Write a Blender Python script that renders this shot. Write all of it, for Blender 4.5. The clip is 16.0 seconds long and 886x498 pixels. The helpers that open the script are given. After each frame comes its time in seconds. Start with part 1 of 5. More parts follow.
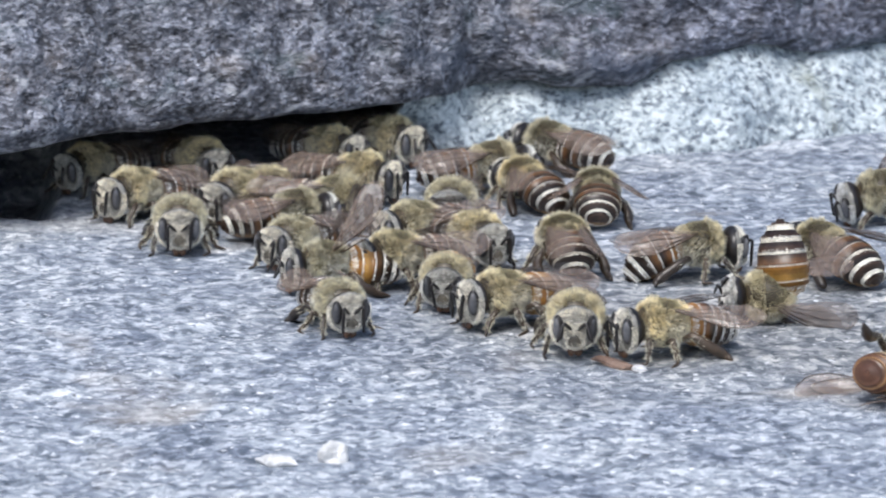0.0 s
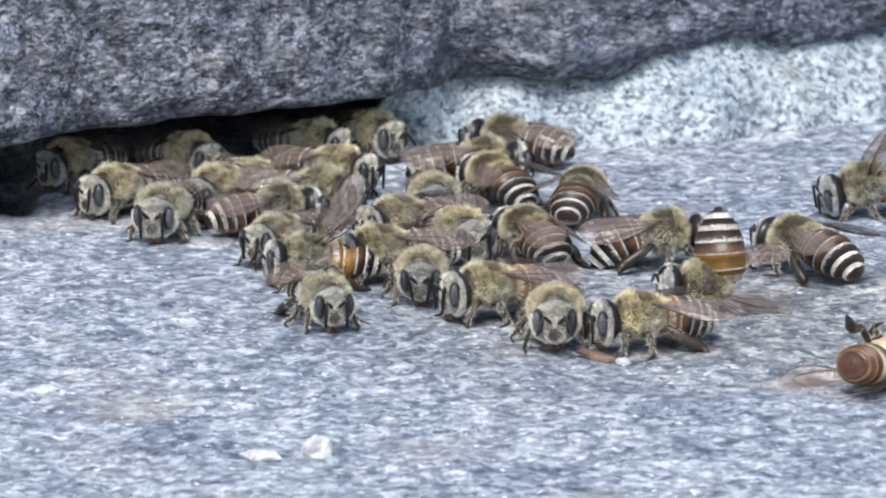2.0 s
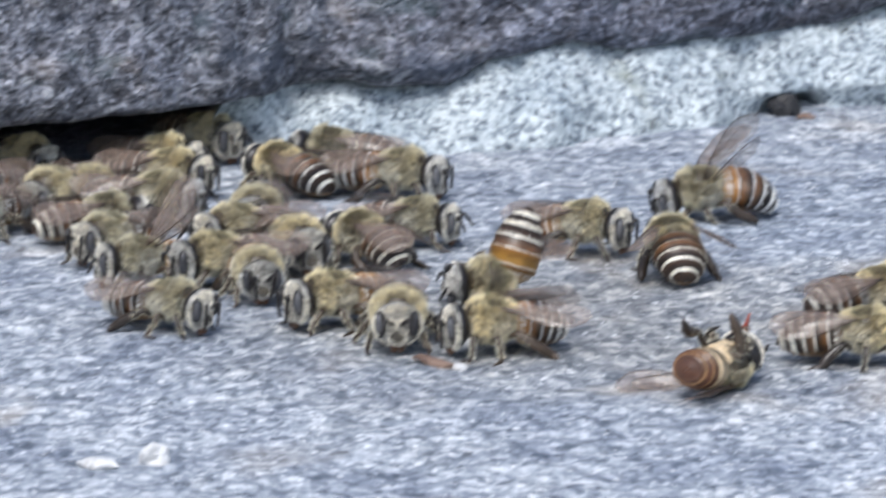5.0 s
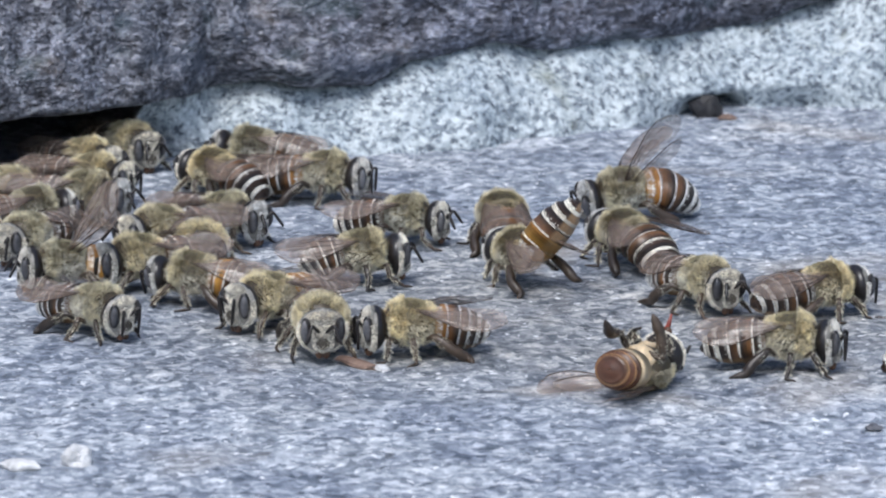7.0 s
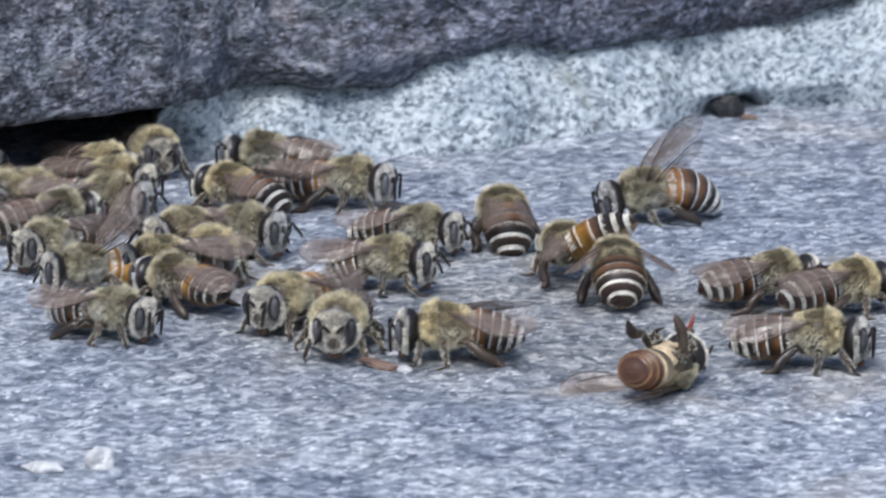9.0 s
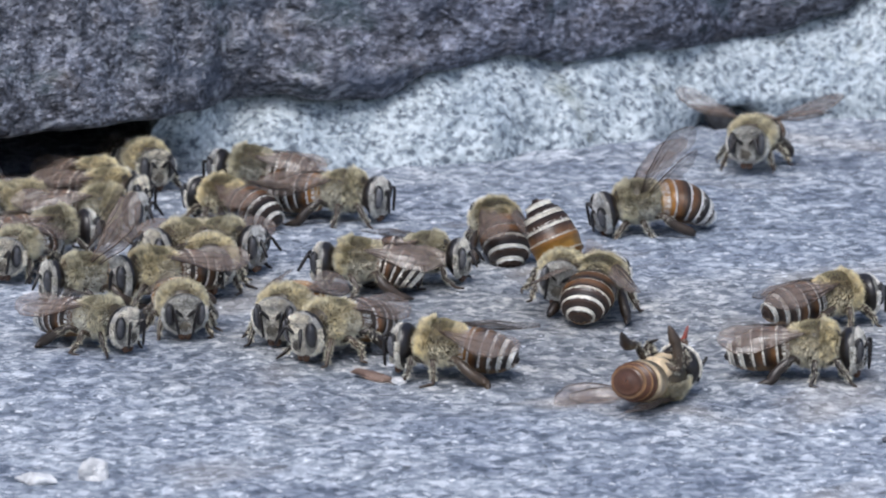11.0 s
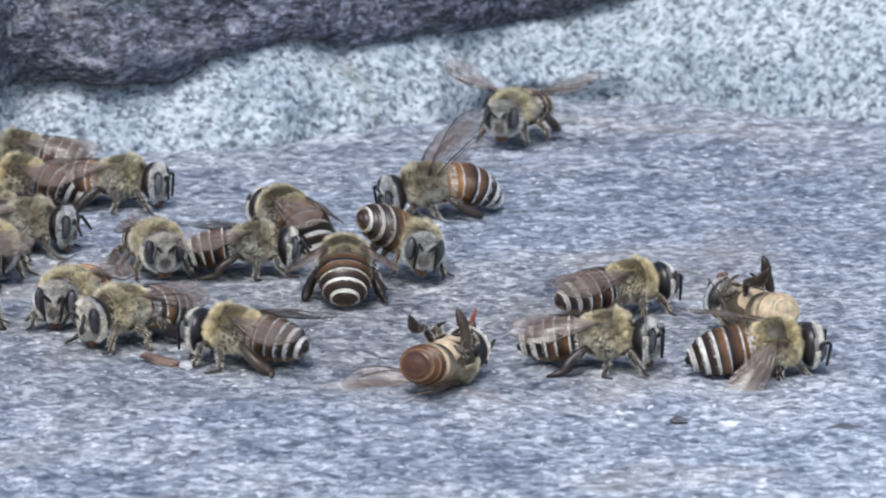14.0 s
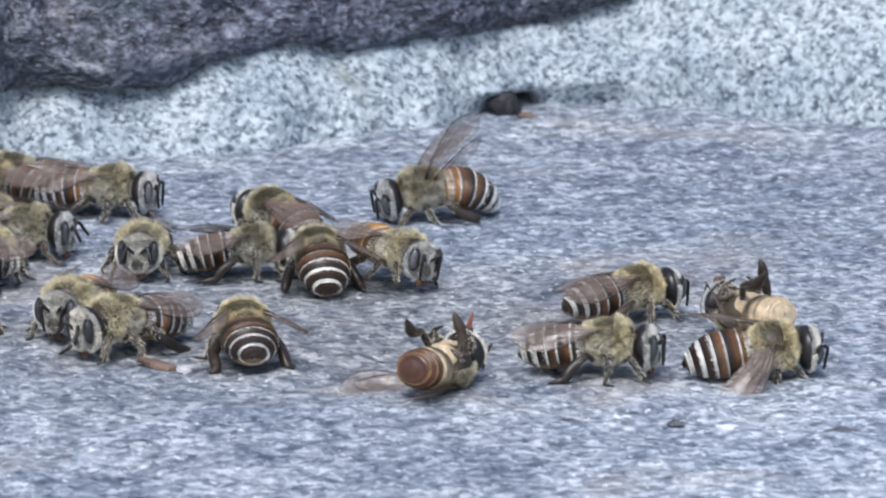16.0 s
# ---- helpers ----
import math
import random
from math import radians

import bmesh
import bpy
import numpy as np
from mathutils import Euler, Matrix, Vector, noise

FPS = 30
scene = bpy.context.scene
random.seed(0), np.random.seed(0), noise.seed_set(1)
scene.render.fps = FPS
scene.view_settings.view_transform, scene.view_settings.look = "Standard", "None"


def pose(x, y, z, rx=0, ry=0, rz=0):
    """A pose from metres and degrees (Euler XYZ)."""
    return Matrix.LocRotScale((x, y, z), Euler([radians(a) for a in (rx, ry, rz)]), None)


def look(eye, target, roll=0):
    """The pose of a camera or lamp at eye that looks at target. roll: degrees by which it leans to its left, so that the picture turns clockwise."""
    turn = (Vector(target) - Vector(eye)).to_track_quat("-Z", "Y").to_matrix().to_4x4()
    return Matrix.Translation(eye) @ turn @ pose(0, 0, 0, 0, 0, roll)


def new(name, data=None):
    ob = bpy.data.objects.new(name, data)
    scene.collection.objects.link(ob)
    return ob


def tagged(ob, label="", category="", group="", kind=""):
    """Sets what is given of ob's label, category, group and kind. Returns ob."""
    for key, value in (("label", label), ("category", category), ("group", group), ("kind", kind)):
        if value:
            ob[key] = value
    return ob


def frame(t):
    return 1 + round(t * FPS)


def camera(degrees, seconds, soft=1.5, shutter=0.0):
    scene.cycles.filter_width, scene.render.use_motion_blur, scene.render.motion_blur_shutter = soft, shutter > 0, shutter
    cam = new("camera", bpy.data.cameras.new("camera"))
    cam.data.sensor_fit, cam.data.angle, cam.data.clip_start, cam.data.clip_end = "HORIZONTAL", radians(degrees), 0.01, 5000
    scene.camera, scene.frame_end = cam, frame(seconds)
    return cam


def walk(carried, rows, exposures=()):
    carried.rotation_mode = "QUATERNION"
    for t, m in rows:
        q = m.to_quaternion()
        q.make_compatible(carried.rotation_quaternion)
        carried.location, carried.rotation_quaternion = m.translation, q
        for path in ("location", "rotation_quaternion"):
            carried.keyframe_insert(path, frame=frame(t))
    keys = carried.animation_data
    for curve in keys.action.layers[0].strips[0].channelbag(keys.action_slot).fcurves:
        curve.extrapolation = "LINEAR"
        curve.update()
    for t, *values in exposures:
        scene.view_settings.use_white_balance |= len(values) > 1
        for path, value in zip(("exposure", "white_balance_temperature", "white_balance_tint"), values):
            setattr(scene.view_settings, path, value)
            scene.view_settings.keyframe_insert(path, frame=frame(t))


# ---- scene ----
cam = camera(9, 16.0, soft=2.0, shutter=0.4)


def view(turn, tilt, lean):
    """The camera's pose: degrees to the right, up, and of lean."""
    return pose(0, -0.507, 0.117) @ pose(0, 0, 0, 0, 0, -turn) @ pose(0, 0, 0, 90 + tilt) @ pose(0, 0, 0, 0, 0, lean)


cam.data.dof.use_dof = True
cam.data.dof.focus_distance = 0.495
cam.data.dof.aperture_fstop = 135

walk(cam, [
    (0, view(0.000, -13.000, 0.221)),
    (0.2, view(-0.122, -12.990, 0.176)),
    (0.3, view(0.048, -12.876, 0.153)),
    (0.5, view(0.310, -12.853, 0.108)),
    (0.7, view(0.504, -12.941, 0.043)),
    (0.8, view(0.580, -12.950, 0.011)),
    (1, view(0.257, -12.921, -0.054)),
    (1.2, view(0.155, -12.826, -0.030)),
    (1.3, view(0.278, -12.835, -0.018)),
    (1.5, view(0.401, -12.763, 0.006)),
    (1.7, view(0.185, -12.824, -0.010)),
    (1.8, view(0.043, -12.937, -0.018)),
    (2, view(0.177, -13.062, -0.034)),
    (2.2, view(0.111, -12.993, -0.046)),
    (2.3, view(0.130, -12.851, -0.052)),
    (2.5, view(0.142, -12.674, -0.064)),
    (2.7, view(0.169, -12.802, -0.064)),
    (2.8, view(0.217, -12.811, -0.065)),
    (3, view(0.371, -12.901, -0.066)),
    (3.2, view(0.379, -12.990, -0.048)),
    (3.3, view(0.351, -12.639, -0.039)),
    (3.5, view(0.380, -12.534, -0.021)),
    (3.7, view(0.426, -12.627, -0.020)),
    (3.8, view(0.578, -12.693, -0.020)),
    (3.9, view(0.748, -12.741, -0.019)),
    (4, view(0.767, -12.769, -0.019)),
    (4.1, view(0.786, -12.775, 0.009)),
    (4.2, view(0.805, -12.677, 0.036)),
    (4.3, view(0.909, -12.636, 0.064)),
    (4.4, view(1.136, -12.557, 0.092)),
    (4.5, view(1.373, -12.526, 0.119)),
    (4.6, view(1.577, -12.672, 0.103)),
    (4.7, view(1.896, -13.083, 0.086)),
    (4.8, view(1.788, -13.314, 0.069)),
    (4.9, view(1.775, -13.166, 0.053)),
    (5, view(1.885, -13.000, 0.036)),
    (5.1, view(2.353, -12.754, 0.140)),
    (5.2, view(2.612, -12.660, 0.245)),
    (7.3, view(2.700, -13.006, 0.185)),
    (7.5, view(2.343, -12.957, 0.056)),
    (7.7, view(2.016, -12.879, -0.041)),
    (7.8, view(1.975, -12.906, -0.090)),
    (8, view(2.017, -13.159, -0.188)),
    (8.2, view(2.302, -13.152, -0.142)),
    (8.3, view(2.095, -13.054, -0.119)),
    (8.5, view(2.219, -13.027, -0.073)),
    (8.7, view(2.257, -13.172, -0.073)),
    (8.8, view(2.252, -13.173, -0.072)),
    (9, view(2.469, -12.977, -0.071)),
    (9.2, view(2.590, -12.897, -0.044)),
    (11.3, view(2.507, -12.842, -0.067)),
    (11.5, view(2.172, -12.731, -0.309)),
    (11.7, view(1.912, -12.617, -0.305)),
    (11.8, view(2.029, -12.607, -0.302)),
    (12, view(2.309, -12.654, -0.297)),
    (12.1, view(2.241, -12.694, -0.274)),
    (12.2, view(2.204, -12.722, -0.251)),
    (12.3, view(2.270, -12.694, -0.229)),
    (12.4, view(2.677, -12.694, -0.206)),
    (12.5, view(3.236, -12.647, -0.183)),
    (12.6, view(4.029, -12.486, -0.125)),
    (12.7, view(4.492, -12.250, -0.068)),
    (12.8, view(4.547, -12.269, -0.011)),
    (12.9, view(4.735, -12.384, 0.046)),
    (13, view(4.961, -12.706, 0.104)),
    (13.1, view(5.171, -12.930, 0.076)),
    (13.2, view(5.069, -12.983, 0.049)),
    (13.3, view(4.929, -12.980, 0.022)),
    (13.4, view(4.761, -12.957, -0.005)),
    (13.5, view(4.706, -12.906, -0.033)),
    (13.6, view(4.763, -12.878, 0.003)),
    (13.7, view(4.727, -12.930, 0.038)),
    (13.8, view(4.870, -12.956, 0.074)),
    (14, view(4.750, -13.027, 0.144)),
    (14.2, view(4.665, -12.873, 0.099)),
    (14.3, view(4.628, -12.777, 0.076)),
    (14.5, view(4.666, -12.708, 0.030)),
    (14.7, view(4.757, -12.792, 0.054)),
    (14.8, view(4.873, -12.896, 0.066)),
    (15, view(4.935, -13.131, 0.091)),
    (15.2, view(4.672, -13.123, 0.100)),
    (15.3, view(4.649, -13.119, 0.105)),
    (15.5, view(4.775, -13.091, 0.115)),
    (15.7, view(4.844, -13.068, 0.094)),
    (15.8, view(4.874, -13.085, 0.083)),
    (16, view(4.783, -12.986, 0.062)),
], exposures=[(0, 0.36, 6450, 10), (4.5, 0.34, 6450, 10), (5.2, 0.3, 6400, 10), (8, 0.08, 6250, 11), (12, 0.02, 6250, 12), (16, 0.1, 6200, 11)])

# ---- light ----
world = bpy.data.worlds.new("sky")
scene.world = world
world.use_nodes = True
wn = world.node_tree.nodes
sky = wn.new("ShaderNodeTexSky")
sky.sky_type = "NISHITA"
sky.sun_disc = False
SUN_UP, SUN_TURN = radians(62), radians(205)
sky.sun_elevation = SUN_UP
sky.sun_rotation = SUN_TURN
sky.air_density = 1.2
sky.dust_density = 3.0
wn["Background"].inputs["Strength"].default_value = 0.15
world.node_tree.links.new(sky.outputs[0], wn["Background"].inputs["Color"])

sun = new("sun", bpy.data.lights.new("sun", "SUN"))
sun.data.energy = 1.9
sun.data.angle = radians(25)
sun.data.color = (0.95, 0.98, 1.0)
SUN_DIR = Vector((math.sin(SUN_TURN) * math.cos(SUN_UP), math.cos(SUN_TURN) * math.cos(SUN_UP), math.sin(SUN_UP)))
sun.matrix_world = look(SUN_DIR * 2, (0, 0, 0))

MM = 0.001
BM = 0.00116  # a millimetre on a bee


# ---- materials ----
def material(name, rough=0.6, spec=0.4):
    m = bpy.data.materials.new(name)
    m.use_nodes = True
    b = m.node_tree.nodes["Principled BSDF"]
    b.inputs["Roughness"].default_value = rough
    b.inputs["Specular IOR Level"].default_value = spec
    return m, m.node_tree.nodes, m.node_tree.links, b


def noise_node(n, l, coords, scale, detail=4.0, rough=0.6, distortion=0.0):
    t = n.new("ShaderNodeTexNoise")
    t.inputs["Scale"].default_value = scale
    t.inputs["Detail"].default_value = detail
    t.inputs["Roughness"].default_value = rough
    t.inputs["Distortion"].default_value = distortion
    l.new(coords, t.inputs["Vector"])
    return t.outputs["Fac"]


def ramp(n, l, fac, stops):
    r = n.new("ShaderNodeValToRGB")
    while len(r.color_ramp.elements) < len(stops):
        r.color_ramp.elements.new(0.5)
    for e, (p, c) in zip(r.color_ramp.elements, stops):
        e.position = p
        e.color = (*c, 1) if len(c) == 3 else c
    l.new(fac, r.inputs[0])
    return r.outputs["Color"]


def mix(n, l, a, b, fac, mode="MIX"):
    m = n.new("ShaderNodeMix")
    m.data_type = "RGBA"
    m.blend_type = mode
    if isinstance(fac, float):
        m.inputs["Factor"].default_value = fac
    else:
        l.new(fac, m.inputs["Factor"])
    for slot, v in ((6, a), (7, b)):
        if isinstance(v, tuple):
            m.inputs[slot].default_value = (*v, 1)
        else:
            l.new(v, m.inputs[slot])
    return m.outputs[2]


def bump(n, l, b, height, strength, distance):
    k = n.new("ShaderNodeBump")
    k.inputs["Strength"].default_value = strength
    k.inputs["Distance"].default_value = distance
    l.new(height, k.inputs["Height"])
    l.new(k.outputs[0], b.inputs["Normal"])


def grey(v, warm=0.0):
    return (v * (1 + warm), v, v * (1 - warm))


def grains(n, l, coords, scale, warp=0.35):
    """A random value for each mineral grain, its borders roughened."""
    wob = n.new("ShaderNodeTexNoise")
    wob.inputs["Scale"].default_value = scale * 1.3
    wob.inputs["Detail"].default_value = 2
    l.new(coords, wob.inputs["Vector"])
    add = n.new("ShaderNodeVectorMath")
    add.operation = "MULTIPLY_ADD"
    l.new(wob.outputs["Color"], add.inputs[0])
    add.inputs[1].default_value = (warp / scale * 2,) * 3
    l.new(coords, add.inputs[2])
    v = n.new("ShaderNodeTexVoronoi")
    v.inputs["Scale"].default_value = scale
    l.new(add.outputs[0], v.inputs["Vector"])
    sep = n.new("ShaderNodeSeparateColor")
    l.new(v.outputs["Color"], sep.inputs[0])
    return sep.outputs[0]


def blend(n, l, a, b, k):
    """a and b mixed, k of b."""
    m = n.new("ShaderNodeMix")
    m.inputs["Factor"].default_value = k
    l.new(a, m.inputs[2])
    l.new(b, m.inputs[3])
    return m.outputs[0]


def tint_area(n, l, coords, col, sway, centre, reach, tint):
    """Tints a ragged patch of the stone: its centre and reach in millimetres."""
    place = n.new("ShaderNodeMapping")
    sx, sy = 950 / reach[0], 950 / reach[1]
    place.inputs["Location"].default_value = (-centre[0] / 1000 * sx - 0.45, -centre[1] / 1000 * sy - 0.45, 0)
    place.inputs["Scale"].default_value = (sx, sy, 1)
    l.new(coords, place.inputs["Vector"])
    wob = n.new("ShaderNodeVectorMath")
    wob.operation = "MULTIPLY_ADD"
    l.new(sway, wob.inputs[0])
    wob.inputs[1].default_value = (0.9, 0.9, 0)
    l.new(place.outputs[0], wob.inputs[2])
    far = n.new("ShaderNodeVectorMath")
    far.operation = "LENGTH"
    l.new(wob.outputs[0], far.inputs[0])
    return mix(n, l, col, ramp(n, l, far.outputs["Value"], ((0.35, tint), (0.95, (1, 1, 1)))), 1.0, "MULTIPLY")


def slab_material():
    m, n, l, b = material("slab_stone", 0.75, 0.35)
    co = n.new("ShaderNodeTexCoord").outputs["Object"]
    cells = grains(n, l, co, 1500, 0.6)
    fine = noise_node(n, l, co, 560, 5, 0.65)
    both = blend(n, l, cells, fine, 0.75)
    col = ramp(n, l, both, ((0.29, (0.083, 0.100, 0.125)), (0.42, (0.198, 0.226, 0.268)), (0.54, (0.366, 0.397, 0.44)), (0.70, (0.72, 0.74, 0.765))))
    broad = noise_node(n, l, co, 60, 4, 0.6)
    col = mix(n, l, col, ramp(n, l, broad, ((0.34, (0.62, 0.65, 0.72)), (0.55, (1, 1, 1)), (0.72, (1.12, 1.08, 1.02)))), 0.8, "MULTIPLY")
    patch = noise_node(n, l, co, 210, 3, 0.6)
    col = mix(n, l, col, ramp(n, l, patch, ((0.30, (0.56, 0.59, 0.66)), (0.50, (1, 1, 1)), (0.70, (1.22, 1.21, 1.19)))), 0.8, "MULTIPLY")
    sway = n.new("ShaderNodeTexNoise")
    sway.inputs["Scale"].default_value = 70
    sway.inputs["Detail"].default_value = 4
    l.new(co, sway.inputs["Vector"])
    warm = noise_node(n, l, co, 46, 3, 0.6, 0.6)
    col = mix(n, l, col, (0.42, 0.36, 0.29), ramp(n, l, warm, ((0.56, (0, 0, 0)), (0.74, (0.5, 0.5, 0.5)))))
    # Dark and warm before the nest, pale farther out, dark bluish by the granite.
    col = tint_area(n, l, co, col, sway.outputs["Color"], (30, -30), (50, 33), (0.78, 0.74, 0.68))
    col = tint_area(n, l, co, col, sway.outputs["Color"], (88, -85), (55, 42), (1.32, 1.31, 1.29))
    col = tint_area(n, l, co, col, sway.outputs["Color"], (62, 18), (52, 34), (0.82, 0.85, 0.89))
    dark = noise_node(n, l, co, 700, 3, 0.6)
    col = mix(n, l, col, (0.07, 0.075, 0.085), ramp(n, l, dark, ((0.27, (0.8, 0.8, 0.8)), (0.36, (0, 0, 0)))))
    flecks = noise_node(n, l, co, 1100, 2, 0.5)
    col = mix(n, l, col, (0.82, 0.83, 0.84), ramp(n, l, flecks, ((0.64, (0, 0, 0)), (0.72, (0.9, 0.9, 0.9)))))
    l.new(col, b.inputs["Base Color"])
    bump(n, l, b, both, 0.9, 0.0004)
    return m


def boulder_material():
    m, n, l, b = material("dark_rock", 0.8, 0.35)
    bed = n.new("ShaderNodeMapping")  # the rock's grain runs level
    bed.inputs["Scale"].default_value = (0.75, 1.0, 1.35)
    raw = n.new("ShaderNodeTexCoord").outputs["Object"]
    l.new(raw, bed.inputs["Vector"])
    co = bed.outputs[0]
    cells = grains(n, l, co, 2200, 0.6)
    fine = noise_node(n, l, co, 520, 6, 0.74)
    both = blend(n, l, cells, fine, 0.75)
    col = ramp(n, l, both, ((0.29, (0.024, 0.025, 0.032)), (0.43, (0.088, 0.092, 0.108)), (0.55, (0.205, 0.212, 0.242)), (0.73, (0.54, 0.555, 0.61))))
    broad = noise_node(n, l, co, 60, 4, 0.6)
    col = mix(n, l, col, ramp(n, l, broad, ((0.36, (0.62, 0.62, 0.67)), (0.52, (1, 1, 1)), (0.70, (1.3, 1.3, 1.33)))), 0.8, "MULTIPLY")
    patch = noise_node(n, l, co, 430, 4, 0.68)
    col = mix(n, l, col, ramp(n, l, patch, ((0.34, (0.5, 0.5, 0.53)), (0.50, (0.97, 0.97, 0.98)), (0.68, (1.35, 1.35, 1.37)))), 0.8, "MULTIPLY")
    rust = noise_node(n, l, co, 130, 3, 0.6)
    col = mix(n, l, col, (0.16, 0.12, 0.085), ramp(n, l, rust, ((0.56, (0, 0, 0)), (0.70, (0.5, 0.5, 0.5)))))
    blue = noise_node(n, l, co, 95, 3, 0.6, 0.4)
    col = mix(n, l, col, (0.10, 0.125, 0.175), ramp(n, l, blue, ((0.54, (0, 0, 0)), (0.70, (0.55, 0.55, 0.55)))))
    pits = noise_node(n, l, co, 480, 4, 0.66, 0.3)
    # Shade of the pits put into the colour, where the bump sinks.
    col = mix(n, l, col, (0.022, 0.022, 0.027), ramp(n, l, pits, ((0.34, (0.9, 0.9, 0.9)), (0.43, (0, 0, 0)))))
    chips = noise_node(n, l, co, 620, 2, 0.5)
    col = mix(n, l, col, (0.46, 0.47, 0.5), ramp(n, l, chips, ((0.63, (0, 0, 0)), (0.71, (0.75, 0.75, 0.75)))))
    pale = noise_node(n, l, co, 110, 5, 0.75)
    col = mix(n, l, col, (0.5, 0.52, 0.58), ramp(n, l, pale, ((0.62, (0, 0, 0)), (0.72, (0.7, 0.7, 0.7)))))
    teal = noise_node(n, l, co, 150, 2, 0.5, 0.3)
    col = mix(n, l, col, (0.10, 0.16, 0.17), ramp(n, l, teal, ((0.58, (0, 0, 0)), (0.70, (0.4, 0.4, 0.4)))))
    # The boulder's far flank is tinted darker and bluer.
    sway = n.new("ShaderNodeTexNoise")
    sway.inputs["Scale"].default_value = 70
    l.new(raw, sway.inputs["Vector"])
    col = tint_area(n, l, raw, col, sway.outputs["Color"], (46, 62), (34, 150), (0.74, 0.76, 0.84))
    l.new(col, b.inputs["Base Color"])
    rough = n.new("ShaderNodeMath")
    rough.operation = "MULTIPLY_ADD"
    rough.inputs[1].default_value = 1.6
    l.new(patch, rough.inputs[0])
    l.new(pits, rough.inputs[2])
    bump(n, l, b, rough.outputs[0], 1.0, 0.0011)
    return m


def granite_material():
    m, n, l, b = material("pale_granite", 0.7, 0.35)
    co = n.new("ShaderNodeTexCoord").outputs["Object"]
    cells = grains(n, l, co, 2300, 0.7)
    fine = noise_node(n, l, co, 950, 4, 0.62)
    both = blend(n, l, cells, fine, 0.68)
    col = ramp(n, l, both, ((0.30, (0.11, 0.13, 0.155)), (0.40, (0.25, 0.29, 0.325)), (0.49, (0.42, 0.475, 0.50)), (0.66, (0.66, 0.715, 0.735))))
    broad = noise_node(n, l, co, 110, 4, 0.6)
    col = mix(n, l, col, ramp(n, l, broad, ((0.33, (0.66, 0.71, 0.77)), (0.55, (1, 1, 1)))), 0.8, "MULTIPLY")
    moss = noise_node(n, l, co, 140, 3, 0.6)
    col = mix(n, l, col, (0.24, 0.25, 0.17), ramp(n, l, moss, ((0.62, (0, 0, 0)), (0.75, (0.5, 0.5, 0.5)))))
    l.new(col, b.inputs["Base Color"])
    bump(n, l, b, both, 0.9, 0.0006)
    return m


def chitin(name, dark, light, rough=0.32):
    m, n, l, b = material(name, rough, 0.5)
    info = n.new("ShaderNodeObjectInfo").outputs["Random"]
    co = n.new("ShaderNodeTexCoord").outputs["Object"]
    g = noise_node(n, l, co, 1500, 3, 0.6)
    col = mix(n, l, dark, light, info)
    col = mix(n, l, col, ramp(n, l, g, ((0.35, (0.65, 0.65, 0.65)), (0.65, (1.25, 1.2, 1.15)))), 0.8, "MULTIPLY")
    l.new(col, b.inputs["Base Color"])
    bump(n, l, b, g, 0.25, 0.00006)
    return m


def hair_material(name, a, b_col):
    m, n, l, b = material(name, 0.6, 0.3)
    geo = n.new("ShaderNodeNewGeometry").outputs["Random Per Island"]
    info = n.new("ShaderNodeObjectInfo").outputs["Random"]
    col = mix(n, l, a, b_col, geo)
    col = mix(n, l, col, ramp(n, l, info, ((0.0, (0.80, 0.81, 0.83)), (1.0, (1.10, 1.05, 0.94)))), 0.9, "MULTIPLY")
    # Hairs lie in tufts, some bleached and some dusty.
    tuft = noise_node(n, l, n.new("ShaderNodeTexCoord").outputs["Object"], 1300, 3, 0.6, 0.5)
    col = mix(n, l, col, ramp(n, l, tuft, ((0.34, (0.6, 0.58, 0.55)), (0.5, (0.97, 0.96, 0.95)), (0.64, (1.3, 1.3, 1.28)))), 0.85, "MULTIPLY")
    l.new(col, b.inputs["Base Color"])
    return m


def ring_material(name, base, rear, band, belly, rough=0.34):
    """A ring of the abdomen: a cream band in front, then its own colour, darker at the rear edge; the belly has another."""
    m, n, l, b = material(name, rough, 0.5)
    info = n.new("ShaderNodeObjectInfo").outputs["Random"]
    co = n.new("ShaderNodeTexCoord").outputs["Object"]
    values = []
    for key in ("along", "under"):
        a = n.new("ShaderNodeAttribute")
        a.attribute_name = key
        values.append(a.outputs["Fac"])
    g = noise_node(n, l, co, 2600, 3, 0.65)
    shift = n.new("ShaderNodeMath")
    shift.operation = "MULTIPLY_ADD"
    shift.inputs[1].default_value = 0.34
    l.new(g, shift.inputs[0])
    l.new(values[0], shift.inputs[2])
    along = shift.outputs[0]
    body = ramp(n, l, along, ((0.17, base), (0.48, base), (0.86, rear), (1.0, rear)))
    body = mix(n, l, body, ramp(n, l, info, ((0.0, (0.72, 0.70, 0.68)), (1.0, (1.3, 1.22, 1.1)))), 0.9, "MULTIPLY")
    col = mix(n, l, body, belly, ramp(n, l, values[1], ((0.50, (0, 0, 0)), (0.66, (1, 1, 1)))))
    band = mix(n, l, band, ramp(n, l, info, ((0.0, (0.55, 0.52, 0.48)), (0.6, (1, 1, 1)))), 1.0, "MULTIPLY")
    col = mix(n, l, band, col, ramp(n, l, along, ((0.13, (0, 0, 0)), (0.21, (1, 1, 1)))))
    stain = noise_node(n, l, co, 900, 3, 0.6)
    col = mix(n, l, col, ramp(n, l, stain, ((0.35, (0.6, 0.6, 0.6)), (0.65, (1.25, 1.22, 1.18)))), 0.7, "MULTIPLY")
    l.new(col, b.inputs["Base Color"])
    bump(n, l, b, g, 0.3, 0.00006)
    return m


